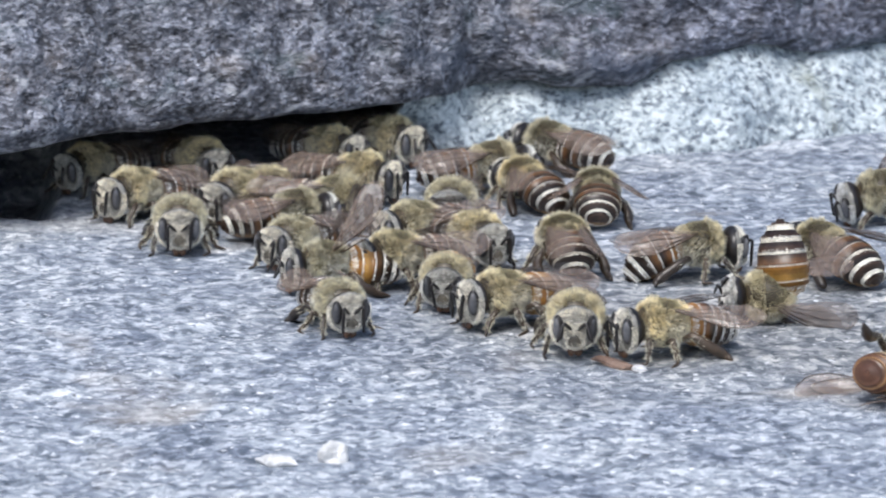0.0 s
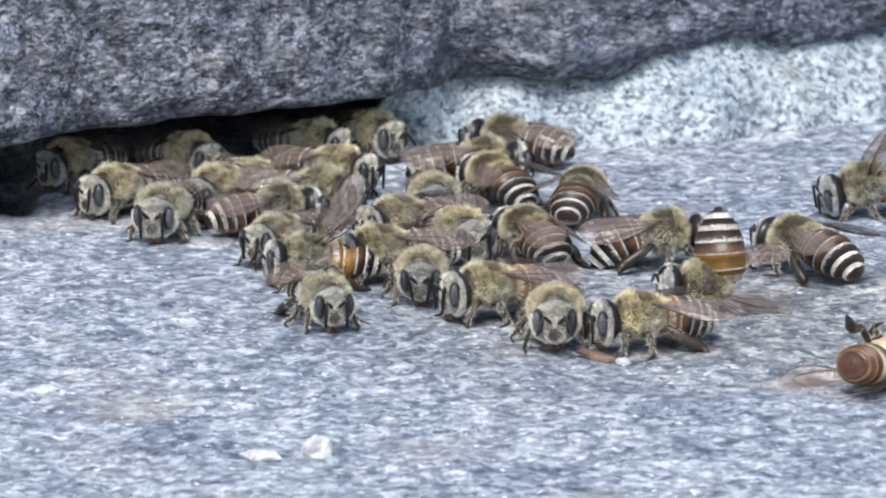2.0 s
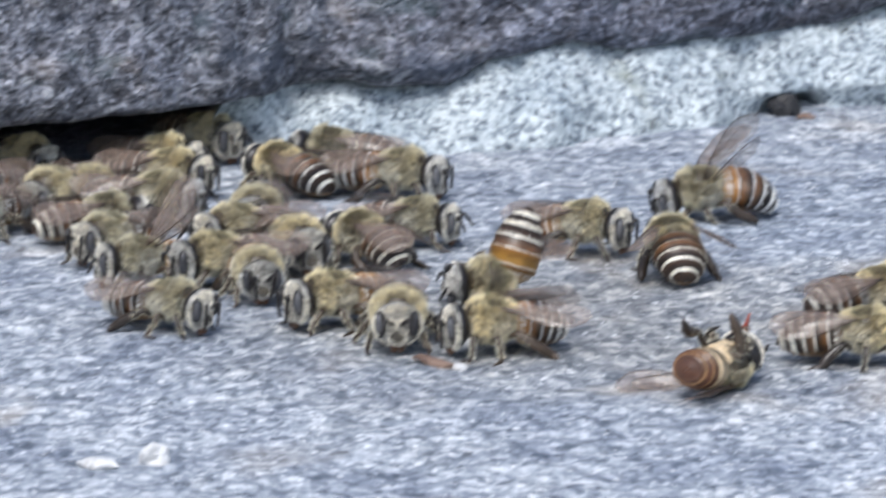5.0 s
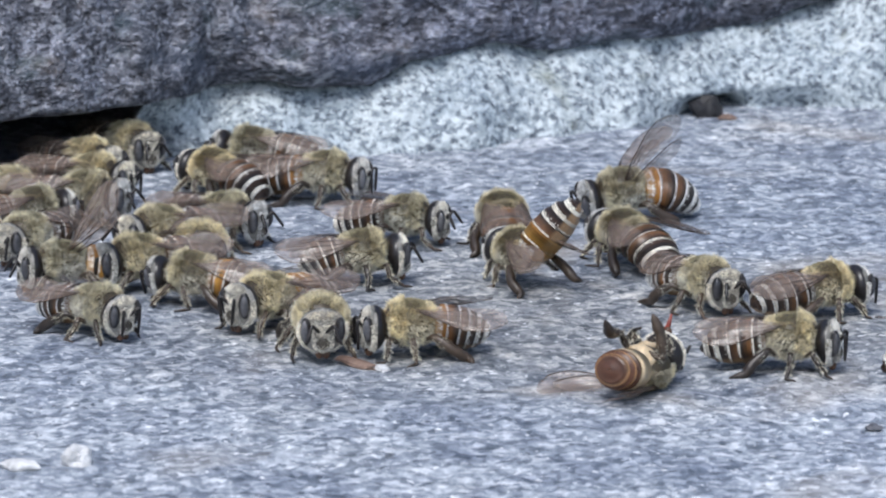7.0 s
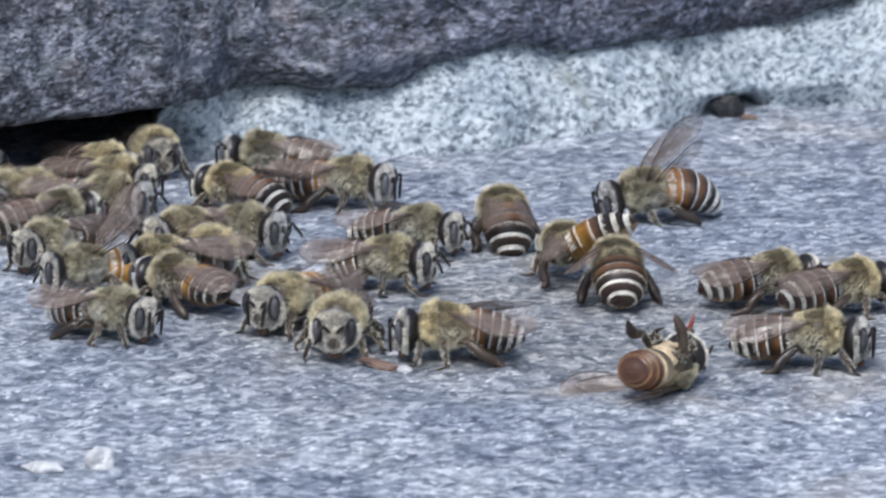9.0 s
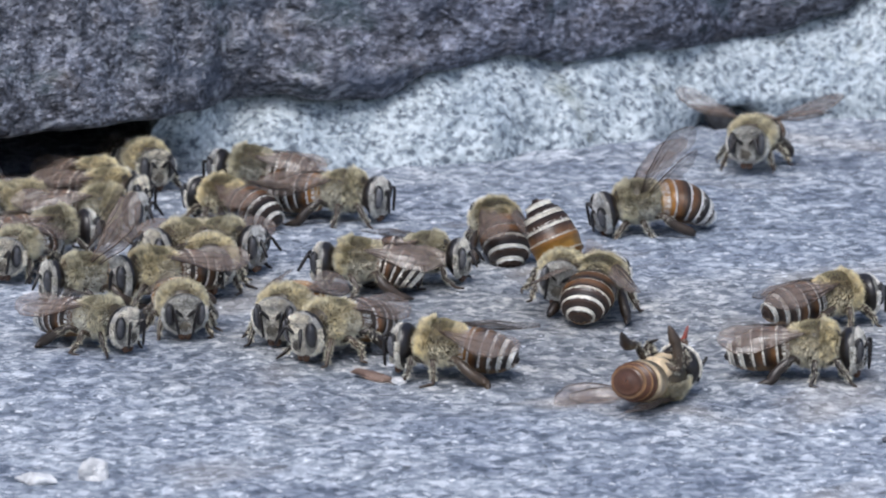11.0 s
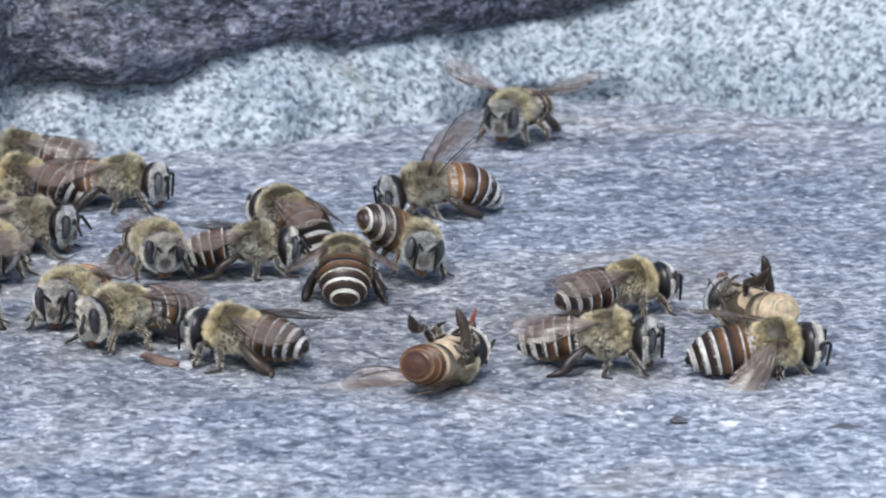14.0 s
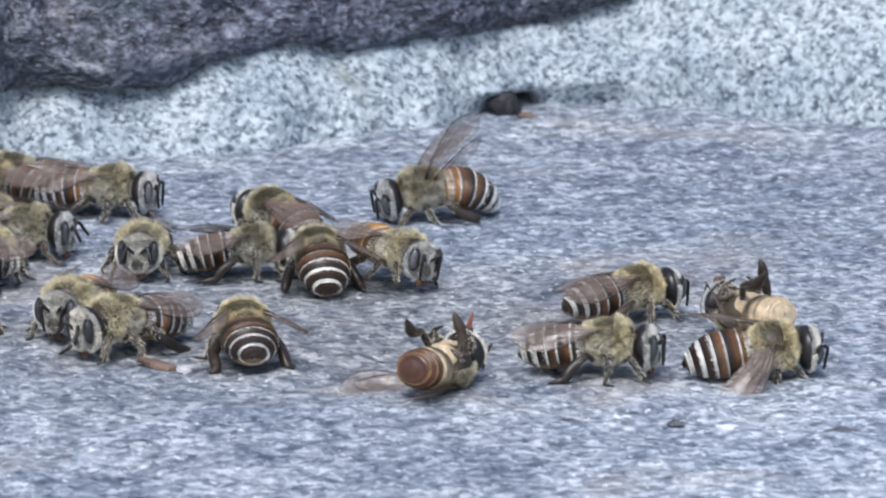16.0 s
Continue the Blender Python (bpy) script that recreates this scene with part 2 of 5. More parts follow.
def wing_material():
    m, n, l, b = material("wing_membrane", 0.24, 0.9)
    co = n.new("ShaderNodeTexCoord").outputs["Object"]
    g = noise_node(n, l, co, 900, 3, 0.6)
    l.new(ramp(n, l, g, ((0.3, (0.16, 0.105, 0.075)), (0.7, (0.36, 0.28, 0.23)))), b.inputs["Base Color"])
    b.inputs["Alpha"].default_value = 0.42
    bump(n, l, b, noise_node(n, l, co, 1400, 2, 0.5), 0.5, 0.0002)
    return m


M_SLAB, M_ROCK, M_GRANITE = slab_material(), boulder_material(), granite_material()
M_BROWN = chitin("brown_chitin", (0.060, 0.030, 0.018), (0.14, 0.07, 0.038))
M_PALE_BELLY = chitin("pale_belly_chitin", (0.60, 0.46, 0.29), (0.68, 0.54, 0.35), 0.3)
CREAM, TAN = (0.74, 0.69, 0.56), (0.26, 0.16, 0.08)
M_FRONT_RING = ring_material("brown_ring", (0.16, 0.078, 0.032), (0.03, 0.019, 0.013), (0.60, 0.52, 0.37), TAN)
M_DARK_RING = ring_material("dark_ring", (0.050, 0.028, 0.018), (0.016, 0.012, 0.011), (0.82, 0.79, 0.70), TAN)
M_AMBER_RING = ring_material("amber_ring", (0.44, 0.245, 0.06), (0.26, 0.125, 0.03), (0.74, 0.64, 0.42), (0.42, 0.24, 0.08))
M_TAN_RING = ring_material("tan_ring", (0.31, 0.18, 0.085), (0.085, 0.036, 0.02), (0.42, 0.27, 0.13), (0.36, 0.21, 0.10))
M_TONGUE = chitin("red_tongue", (0.24, 0.045, 0.03), (0.3, 0.06, 0.04))
# The eyes' grey holds the sky's sheen on black.
M_EYE = chitin("compound_eye", (0.045, 0.045, 0.05), (0.16, 0.16, 0.17), 0.14)
M_RIM = chitin("eye_rim", (0.010, 0.008, 0.008), (0.018, 0.014, 0.013), 0.3)
M_HEAD = chitin("head_chitin", (0.15, 0.145, 0.125), (0.27, 0.26, 0.235), 0.4)
M_CLYPEUS = chitin("clypeus_chitin", (0.04, 0.035, 0.028), (0.11, 0.095, 0.07), 0.35)
M_THORAX = chitin("thorax_chitin", (0.045, 0.034, 0.02), (0.08, 0.06, 0.034), 0.4)
M_LEG = chitin("leg_chitin", (0.025, 0.018, 0.014), (0.07, 0.048, 0.032), 0.35)
M_HAIR = hair_material("tan_hair", (0.74, 0.65, 0.44), (0.43, 0.365, 0.23))
M_COLLAR = hair_material("cream_collar_hair", (0.94, 0.88, 0.67), (0.72, 0.65, 0.46))
M_SIDE_HAIR = hair_material("greyish_side_hair", (0.90, 0.87, 0.75), (0.62, 0.59, 0.48))
M_SHIELD_HAIR = hair_material("olive_back_hair", (0.47, 0.43, 0.29), (0.24, 0.215, 0.13))
M_FACE_HAIR = hair_material("grey_hair", (0.96, 0.955, 0.93), (0.84, 0.83, 0.80))
M_WING = wing_material()
M_VEIN = chitin("wing_vein", (0.03, 0.018, 0.012), (0.06, 0.036, 0.022), 0.4)


def pebble_material(name, a, c):
    m, n, l, b = material(name, 0.55, 0.4)
    co = n.new("ShaderNodeTexCoord").outputs["Object"]
    g = noise_node(n, l, co, 900, 4, 0.6)
    l.new(ramp(n, l, g, ((0.35, a), (0.65, c))), b.inputs["Base Color"])
    bump(n, l, b, g, 0.4, 0.0002)
    return m


M_QUARTZ = pebble_material("white_quartz", (0.46, 0.455, 0.45), (0.78, 0.77, 0.76))
M_HUSK = pebble_material("brown_husk", (0.13, 0.08, 0.06), (0.25, 0.17, 0.13))
# Near black, so the colour carries the shade inside the granite's hollow.
M_SHADED_STONE = pebble_material("shaded_stone", (0.012, 0.012, 0.014), (0.035, 0.034, 0.036))
M_CHIP = pebble_material("dark_chip", (0.07, 0.07, 0.08), (0.16, 0.16, 0.17))


# ---- mesh helpers ----
def mesh(name, verts, faces, mats, index=None, smooth=True):
    me = bpy.data.meshes.new(name)
    me.from_pydata([tuple(v) for v in verts], [], faces)
    for m in mats:
        me.materials.append(m)
    if index is not None:
        me.polygons.foreach_set("material_index", index)
    me.polygons.foreach_set("use_smooth", [smooth] * len(me.polygons))
    me.update()
    return me


def child(name, me, parent, at=None, label=""):
    ob = new(name, me)
    ob.parent = parent
    if at is not None:
        ob.matrix_basis = at
    return tagged(ob, label)


def curve_at(x, table):
    """Smooth value at x of a short table of (x, value)."""
    if x <= table[0][0]:
        return table[0][1]
    for (x0, v0), (x1, v1) in zip(table, table[1:]):
        if x <= x1:
            k = (x - x0) / (x1 - x0)
            k = k * k * (3 - 2 * k)
            return v0 + (v1 - v0) * k
    return table[-1][1]


def grain(x, y, z, scale, octaves=4):
    return noise.fractal(Vector((x, y, z)) * scale, 0.9, 2.1, octaves)


# ---- ground: one stone slab that runs on to the horizon ----
def spread(lo, hi, step, far):
    inner = list(np.arange(lo, hi + step / 2, step))
    outer = [far ** (k / 14) for k in range(1, 15)]
    grow = [40 * (o - 1) for o in outer]
    return [lo - g for g in reversed(grow)] + inner + [hi + g for g in grow]


def build_ground():
    xs, ys = spread(-75, 125, 0.6, 2000), spread(-112, 90, 0.55, 2000)
    verts, faces = [], []
    for y in ys:
        for x in xs:
            near = max(0.0, 1 - max(0, max(abs(x - 25) - 130, abs(y) - 120)) / 60)
            h = 0.26 * grain(x, y, 0, 0.3) + 0.35 * grain(x, y, 3, 0.045, 3) + 0.10 * grain(x, y, 7, 0.95, 3)
            pit = min(1.0, max(0.0, (y - 11.5) / 2)) * min(1.0, max(0.0, (-37 - x) / 4)) * min(1.0, max(0.0, (60 - y) / 10)) * min(1.0, max(0.0, (x + 150) / 30))
            verts.append((x * MM, y * MM, (h * near - 7 * pit) * MM))
    w = len(xs)
    for j in range(len(ys) - 1):
        for i in range(w - 1):
            faces.append((j * w + i, j * w + i + 1, (j + 1) * w + i + 1, (j + 1) * w + i))
    ob = new("ground", mesh("ground", verts, faces, [M_SLAB]))
    return tagged(ob, "rough blue-grey stone slab with pale and dark grains", "stone slab", kind="structure")


build_ground()

# Foot of the pale granite on the slab, and the lower edge of the dark boulder: x, then y or z, in millimetres.
FOOT_Y = ((-5, 44), (-1, 41), (3, 39.8), (7, 39.8), (18, 42), (28, 43.5), (35, 48.5), (45, 52), (51, 58), (59, 62.3), (71, 61.6), (82, 55.5), (91, 50), (130, 42), (180, 40))
EDGE_Y = ((-150, -24), (-60, -1), (-42, 6), (-29, 15.5), (-21, 21), (-13, 26), (-5, 33), (-0.8, 37.5), (4, 46), (8, 45.5), (18, 47.5), (24, 49), (32, 52), (37.5, 55), (46, 59), (59, 69), (71, 69), (82, 64), (100, 58), (180, 52))
FACE_Y = ((-150, -24), (-60, -1), (-42, 6), (-29, 15.3), (-13, 26), (-5, 33.6), (0, 38.5), (4, 42.6), (8, 44.6), (20, 48.3), (32, 52.5), (46, 59), (59, 67.5), (71, 68.5), (82, 64), (100, 58), (180, 52))
EDGE_Z = ((-150, 6), (-60, 7.0), (-42, 7.2), (-29, 7.7), (-13, 7.2), (-5, 6.6), (-0.8, 6.5), (4, 6.2), (8, 6.8), (12.5, 5.9), (18, 5.8), (24, 8.1), (32, 9.2), (37.5, 7.8), (46, 8.1), (52, 7.8), (59, 7.6), (67, 10.0), (70.5, 12.0), (73.5, 14.5), (77, 12.9), (95, 14), (180, 17))


def build_granite():
    xs = list(np.arange(-5.2, 100, 0.6)) + list(np.arange(100, 170, 1.2))
    rows = 50
    verts, faces = [], []
    for x in xs:
        fy, ey, ez = curve_at(x, FOOT_Y), curve_at(x, EDGE_Y), curve_at(x, EDGE_Z)
        hollow = math.exp(-((x - 54.5) / 2.6) ** 2)
        end = min(1.0, max(0.0, (x + 5.2) / 2.5)) ** 0.5
        for k in range(rows):
            v = k / (rows - 1)
            if v < 0.6:
                s = v / 0.6
                y = fy + (ey + 2.5 - fy) * s ** 1.25
                z = -0.6 + (ez + 1.6) * (s ** 0.8)
                y += (hollow * 12.0 + 2.5 * math.exp(-((x - 64) / 6.0) ** 2)) * max(0.0, 1 - abs(s - 0.04) / 0.17)
                z += hollow * -0.2
            else:
                s = (v - 0.6) / 0.4
                y = ey + 2.5 + 55 * s
                z = ez + 1.0 + 2.0 * s
            amp = 0.5 if 0.02 < v else 0.15
            g = grain(x, y, z, 0.35, 4) * amp + grain(x, y, z, 0.1, 3) * 0.7 * min(1, v * 5) + grain(x, y, z, 1.0, 3) * 0.16
            verts.append((x * MM, (y - g + (1 - end) * 2) * MM, ((z + 0.6 * g) * (0.35 + 0.65 * end)) * MM))
    for i in range(len(xs) - 1):
        for k in range(rows - 1):
            a = i * rows + k
            faces.append((a, a + rows, a + rows + 1, a + 1))
    n0 = len(verts)
    for k in range(rows):
        x, y, z = verts[k]
        verts.append((x - 0.4 * MM, y, min(z, 0) - 2 * MM))
    for k in range(rows - 1):
        faces.append((k, k + 1, n0 + k + 1, n0 + k))
    ob = new("granite_block", mesh("granite_block", verts, faces, [M_GRANITE]))
    return tagged(ob, "pale speckled granite block lying on the slab under a boulder", "rock", kind="structure")


build_granite()


def build_boulder():
    xs = list(np.arange(-150, -45, 1.5)) + list(np.arange(-45, 85, 0.5)) + list(np.arange(85, 172, 1.5))
    under = [(62, -9), (60, -3), (50, 1.5), (38, 2.0), (26, 1.6), (16, 1.0), (9, 0.5), (5, 0.1), (2.4, -0.15), (0.9, 0.0), (0.4, 0.25), (0.15, 0.5), (-0.05, 0.9), (-0.15, 1.3), (-0.15, 1.8), (-0.1, 2.3)]
    face = [(0.25 + 0.17 * k, 3.0 + 0.5 * k) for k in range(0, 51)]
    crown = [(10 + 2.2 * k, 29 + 3.4 * k) for k in range(1, 16)] + [(60, 88), (95, 92), (130, 80), (134, -4)]
    prof = under + face + crown
    rows, lip = len(prof), 8
    verts, faces = [], []
    for x in xs:
        ey, ez, fy = curve_at(x, EDGE_Y), curve_at(x, EDGE_Z), curve_at(x, FACE_Y)
        bulge = math.exp(-((x - 13) / 7.5) ** 2)
        for k, (dy, dz) in enumerate(prof):
            rise = min(1.0, max(0.0, (dz - 0.4) / 5)) if k > lip else 0.0
            lean = 1 + 0.9 * min(1.0, max(0.0, (2 - x) / 30)) * (dz > 2.5 and dz < 31 and k > lip)
            y, z = ey + (fy - ey) * rise + dy * lean, ez + dz
            if k == 0:
                z = -2
            if lip - 1 < k < len(under) + 24:
                y -= bulge * 2.4 * max(0.0, 1 - abs(dz - 2.2) / 5)
            amp = 0.0 if k in (0, rows - 1) else 1.0
            soft = 0.45 if 6 <= k <= lip + 4 else 1.0
            g = (grain(x, y, z, 0.30, 5) * 0.55 + grain(x, y, z, 0.07, 3) * 1.5) * soft
            # Weathered pits and knobs, a little flattened along the bedding.
            if k >= 6 and dz < 40:
                g += 0.30 * grain(x * 0.8, y, z * 1.25, 1.25, 4)
            verts.append((x * MM, (y - g * amp) * MM, (z + 0.45 * g * amp) * MM))
    for i in range(len(xs) - 1):
        for k in range(rows - 1):
            a = i * rows + k
            faces.append((a, a + rows, a + rows + 1, a + 1))
    faces.append(tuple(range(rows - 1, -1, -1)))
    faces.append(tuple((len(xs) - 1) * rows + k for k in range(rows)))
    ob = new("boulder", mesh("boulder", verts, faces, [M_ROCK]))
    return tagged(ob, "large dark grey mottled boulder overhanging a black crevice", "rock", kind="structure")


build_boulder()


# ---- honey bees ----
def ellipsoid(center, radii, seg=20, rings=12, warp=None):
    verts, faces = [], []
    for r in range(rings + 1):
        a = math.pi * r / rings
        for s in range(seg):
            b = 2 * math.pi * s / seg
            p = Vector((math.sin(a) * math.cos(b) * radii[0], math.sin(a) * math.sin(b) * radii[1], math.cos(a) * radii[2]))
            if warp:
                p = warp(p)
            verts.append((Vector(center) + p) * BM)
    for r in range(rings):
        for s in range(seg):
            faces.append((r * seg + s, (r + 1) * seg + s, (r + 1) * seg + (s + 1) % seg, r * seg + (s + 1) % seg))
    return verts, faces


def tube(points, radii, sides=7):
    verts, faces = [], []
    pts = [Vector(p) for p in points]
    for i, p in enumerate(pts):
        d = (pts[min(i + 1, len(pts) - 1)] - pts[max(i - 1, 0)]).normalized()
        u = d.cross(Vector((0.3, 0.2, 1))).normalized()
        w = d.cross(u)
        for s in range(sides):
            a = 2 * math.pi * s / sides
            verts.append((p + (u * math.cos(a) + w * math.sin(a)) * radii[i]) * BM)
    for i in range(len(pts) - 1):
        for s in range(sides):
            faces.append((i * sides + s, i * sides + (s + 1) % sides, (i + 1) * sides + (s + 1) % sides, (i + 1) * sides + s))
    faces.append(tuple(range(sides - 1, -1, -1)))
    faces.append(tuple((len(pts) - 1) * sides + s for s in range(sides)))
    return verts, faces


def refine(points, radii, steps=3):
    """Rounds a bent limb: more stations between its joints."""
    out_p, out_r = [], []
    for i in range(len(points) - 1):
        for k in range(steps):
            f = k / steps
            out_p.append(Vector(points[i]).lerp(Vector(points[i + 1]), f))
            swell = 1 + 0.25 * math.sin(math.pi * f)
            out_r.append((radii[i] + (radii[i + 1] - radii[i]) * f) * swell)
    return out_p + [Vector(points[-1])], out_r + [radii[-1]]


def joined(*meshes):
    """Several (verts, faces) as one."""
    verts, faces = [], []
    for v, f in meshes:
        n = len(verts)
        verts += v
        faces += [tuple(i + n for i in q) for q in f]
    return verts, faces


def wild(rng, k=1.0):
    return Vector((rng.gauss(0, k), rng.gauss(0, k), rng.gauss(0, k)))


def fur(rng, count, center, radii, length, keep=None, lean=(-0.5, 0, 0.1), width=0.03, clump=0.3):
    """Hairs on an ellipsoid; neighbours lean together in tufts."""
    verts, faces = [], []
    c = Vector(center)
    while len(faces) < count:
        n = wild(rng).normalized()
        if keep and not keep(n):
            continue
        p = c + Vector((n.x * radii[0], n.y * radii[1], n.z * radii[2]))
        out = Vector((n.x / radii[0], n.y / radii[1], n.z / radii[2])).normalized()
        tuft = noise.noise_vector(p * 1.9)
        d = (out + Vector(lean) * rng.uniform(0.4, 1.0) + tuft * clump * 1.6 + wild(rng, 0.17)).normalized()
        side = d.cross(wild(rng)).normalized() * width * rng.uniform(0.6, 1.2)
        e = length * rng.uniform(0.55, 1.1) * (1 + 0.5 * noise.noise(p * 2.3 + Vector((7, 0, 0))))
        i = len(verts)
        verts += [(p - side) * BM, (p + side) * BM, (p + d * e) * BM]
        faces.append((i, i + 1, i + 2))
    return verts, faces


def limb_fur(rng, points, radii, count, length):
    """Hairs along a bent limb."""
    verts, faces = [], []
    for _ in range(count):
        k = rng.randrange(len(points) - 1)
        a, b = Vector(points[k]), Vector(points[k + 1])
        p = a.lerp(b, rng.random())
        out = (b - a).cross(wild(rng)).normalized()
        d = (out + (b - a).normalized() * 0.7).normalized()
        side = d.cross(wild(rng)).normalized() * 0.022
        q = p + out * radii[k] * 0.9
        i = len(verts)
        verts += [(q - side) * BM, (q + side) * BM, (q + d * length * rng.uniform(0.5, 1.1)) * BM]
        faces.append((i, i + 1, i + 2))
    return verts, faces


def layered(name, tufts, mats):
    """One coat of hair out of several growths, each with its own colour."""
    verts, faces = joined(*[t for t, slot in tufts])
    index = [slot for (v, f), slot in tufts for _ in f]
    return mesh(name, verts, faces, mats, index, smooth=False)


STORE = {}


def stored(key, make):
    if key not in STORE:
        STORE[key] = make()
    return STORE[key]


# Head, in its own space: x forward from the neck.
HEAD_C, HEAD_R = (0.62, 0, -0.08), (0.98, 1.74, 1.62)


def head_shape(p):
    drop = max(0.0, -p.z / 1.7)
    return Vector((p.x * (1 - 0.12 * drop) + 0.25 * drop, p.y * (1 - 0.36 * drop * drop), p.z * (1.0 + 0.08 * drop)))


def make_head():
    v, f = joined(
        ellipsoid(HEAD_C, HEAD_R, 24, 16, head_shape),
        ellipsoid((1.38, 0, -0.85), (0.36, 0.70, 0.62), 12, 8),
        ellipsoid((-0.25, 0, 0.0), (0.7, 0.95, 0.95), 14, 8))
    # The rear is coloured black for the shaded gap before the thorax.
    gap_shade = [int(sum(v[i].x for i in q) / len(q) < 0.68 * BM) for q in f]
    return mesh("head", v, f, [M_HEAD, M_RIM], gap_shade)


def make_head_hair():
    rng = random.Random(5)
    return layered("hair", (
        (fur(rng, 1700, HEAD_C, HEAD_R, 0.17, lambda d: d.x > 0.30 and abs(d.y) < 0.46 and not (abs(d.y) < 0.26 and -0.1 < d.z < 0.42), (0.2, 0, -0.2), 0.024), 0),
        (fur(rng, 500, HEAD_C, HEAD_R, 0.2, lambda d: d.x > 0.25 and abs(d.y) < 0.28 and -0.1 < d.z < 0.42, (0.2, 0, -0.2), 0.02), 0),
        (fur(rng, 900, (1.38, 0, -0.85), (0.36, 0.70, 0.62), 0.16, lambda d: d.x > -0.2, (0.1, 0, -0.4), 0.02), 0),
        (fur(rng, 500, HEAD_C, HEAD_R, 0.26, lambda d: 0.6 < d.z < 0.9 and d.x > 0.28, (0.3, 0, 0.1), 0.02), 0),
        (fur(rng, 1500, HEAD_C, HEAD_R, 0.22, lambda d: 0.05 < d.x < 0.42 and d.z < 0.35, (0.15, 0, 0.0), 0.026), 0),
    ), [M_FACE_HAIR])


def make_eye():
    return mesh("eye", *ellipsoid((0.10, 0, 0), (0.31, 0.33, 0.80), 16, 12), [M_EYE])


def make_eye_rim():
    return mesh("eye_rim", *ellipsoid((-0.02, 0, 0), (0.29, 0.46, 0.99), 18, 12), [M_RIM])


def make_antenna(side, kind):
    tip = ((2.0, 0.55, -1.25), (2.6, 1.25, -0.5), (1.95, 0.85, -1.4))[kind]
    pts = [(1.55, 0.22, 0.02), (1.85, 0.72, 0.62), (2.0, 0.86, 0.5), tip]
    pts = [(x, y * side, z) for x, y, z in pts]
    p, r = refine(pts, [0.10, 0.115, 0.125, 0.10], 3)
    return mesh("antenna", *tube(p, r, 6), [M_RIM])


def make_mandible():
    return mesh("mandible", *joined(*[ellipsoid((1.12, 0.24 * s, -1.72), (0.30, 0.30, 0.36), 10, 6) for s in (1, -1)]), [M_BROWN])


def make_proboscis():
    return mesh("proboscis", *tube([(1.1, 0, -1.6), (1.5, 0.1, -2.2), (1.6, 0.25, -2.9)], [0.22, 0.18, 0.08], 7), [M_TONGUE])


def make_clypeus():
    v, f = ellipsoid((1.62, 0, -0.78), (0.2, 0.50, 0.48), 12, 8, lambda p: Vector((p.x, p.y * (1.0 - 0.5 * p.z), p.z)))
    return mesh("clypeus", v, f, [M_CLYPEUS])


THORAX_Z = 2.55


def make_thorax():
    return mesh("thorax", *joined(
        ellipsoid((0, 0, THORAX_Z), (1.95, 1.86, 1.62), 22, 14),
        ellipsoid((-1.25, 0, THORAX_Z + 0.7), (0.55, 1.0, 0.5), 14, 8),
        ellipsoid((-1.35, 0, THORAX_Z - 0.2), (0.75, 1.15, 1.1), 14, 8)), [M_THORAX])


def make_sternum():
    return mesh("sternum", *joined(
        ellipsoid((0.55, 0, 1.95), (1.1, 1.35, 1.2), 18, 10),
        ellipsoid((-0.75, 0, 2.0), (1.05, 1.45, 1.25), 18, 10)), [M_PALE_BELLY])


def make_coat(kind, bare):
    """The thorax's hair; bare leaves the underside without."""
    rng = random.Random(11 + kind)
    c, r = (0, 0, THORAX_Z), (1.95, 1.86, 1.62)
    low = -0.05 if bare else -0.8
    growths = [
        (fur(rng, (2600, 3600)[kind], c, r, 0.20, lambda d: d.z > 0.3 and d.x < 0.5, (-0.8, 0, 0.0), 0.022), 3),
        (fur(rng, 4200, c, r, 0.40, lambda d: d.z < 0.55 and abs(d.y) > 0.4 and d.z > low, (-0.6, 0, -0.35), 0.024), 2),
        (fur(rng, 1800, c, r, 0.32, lambda d: 0.1 < d.z < 0.75 and abs(d.y) > 0.3, (-0.7, 0, 0.0), 0.024), 0),
        (fur(rng, 2600, (0.3, 0, THORAX_Z), (1.62, 1.86, 1.64), 0.40, lambda d: 0.05 < d.x < 0.7 and d.z > max(low, -0.5), (-0.1, 0, 0.15), 0.024), 1),
        (fur(rng, 1400, (-1.25, 0, THORAX_Z + 0.62), (0.6, 1.15, 0.6), 0.36, lambda d: d.x < 0.3, (-0.6, 0, 0.1), 0.024), 1),
        (fur(rng, 900, (-1.45, 0, THORAX_Z - 0.2), (0.7, 1.25, 1.1), 0.45, lambda d: d.z > low, (-0.6, 0, 0), 0.024), 2),
    ]
    if not bare:
        growths.append((fur(rng, 900, c, r, 0.4, lambda d: d.z < -0.5, (-0.3, 0, 0), 0.024), 2))
    return layered("coat", growths, [M_HAIR, M_COLLAR, M_SIDE_HAIR, M_SHIELD_HAIR])


GIRTH = ((0, 0.40), (0.07, 0.78), (0.2, 0.98), (0.38, 1.0), (0.58, 0.94), (0.76, 0.78), (0.88, 0.53), (0.95, 0.31), (1.0, 0.03))
BLUNT = ((0, 0.42), (0.08, 0.80), (0.2, 1.0), (0.4, 1.0), (0.6, 0.98), (0.78, 0.9), (0.88, 0.77), (0.95, 0.58), (1.0, 0.03))
JOINTS = (0.0, 0.20, 0.38, 0.55, 0.71, 0.86, 1.0)
BANDS = (0.0, 0.11, 0.15, 0.17, 0.21, 0.30)
WIDE, TALL = 2.05, 1.55


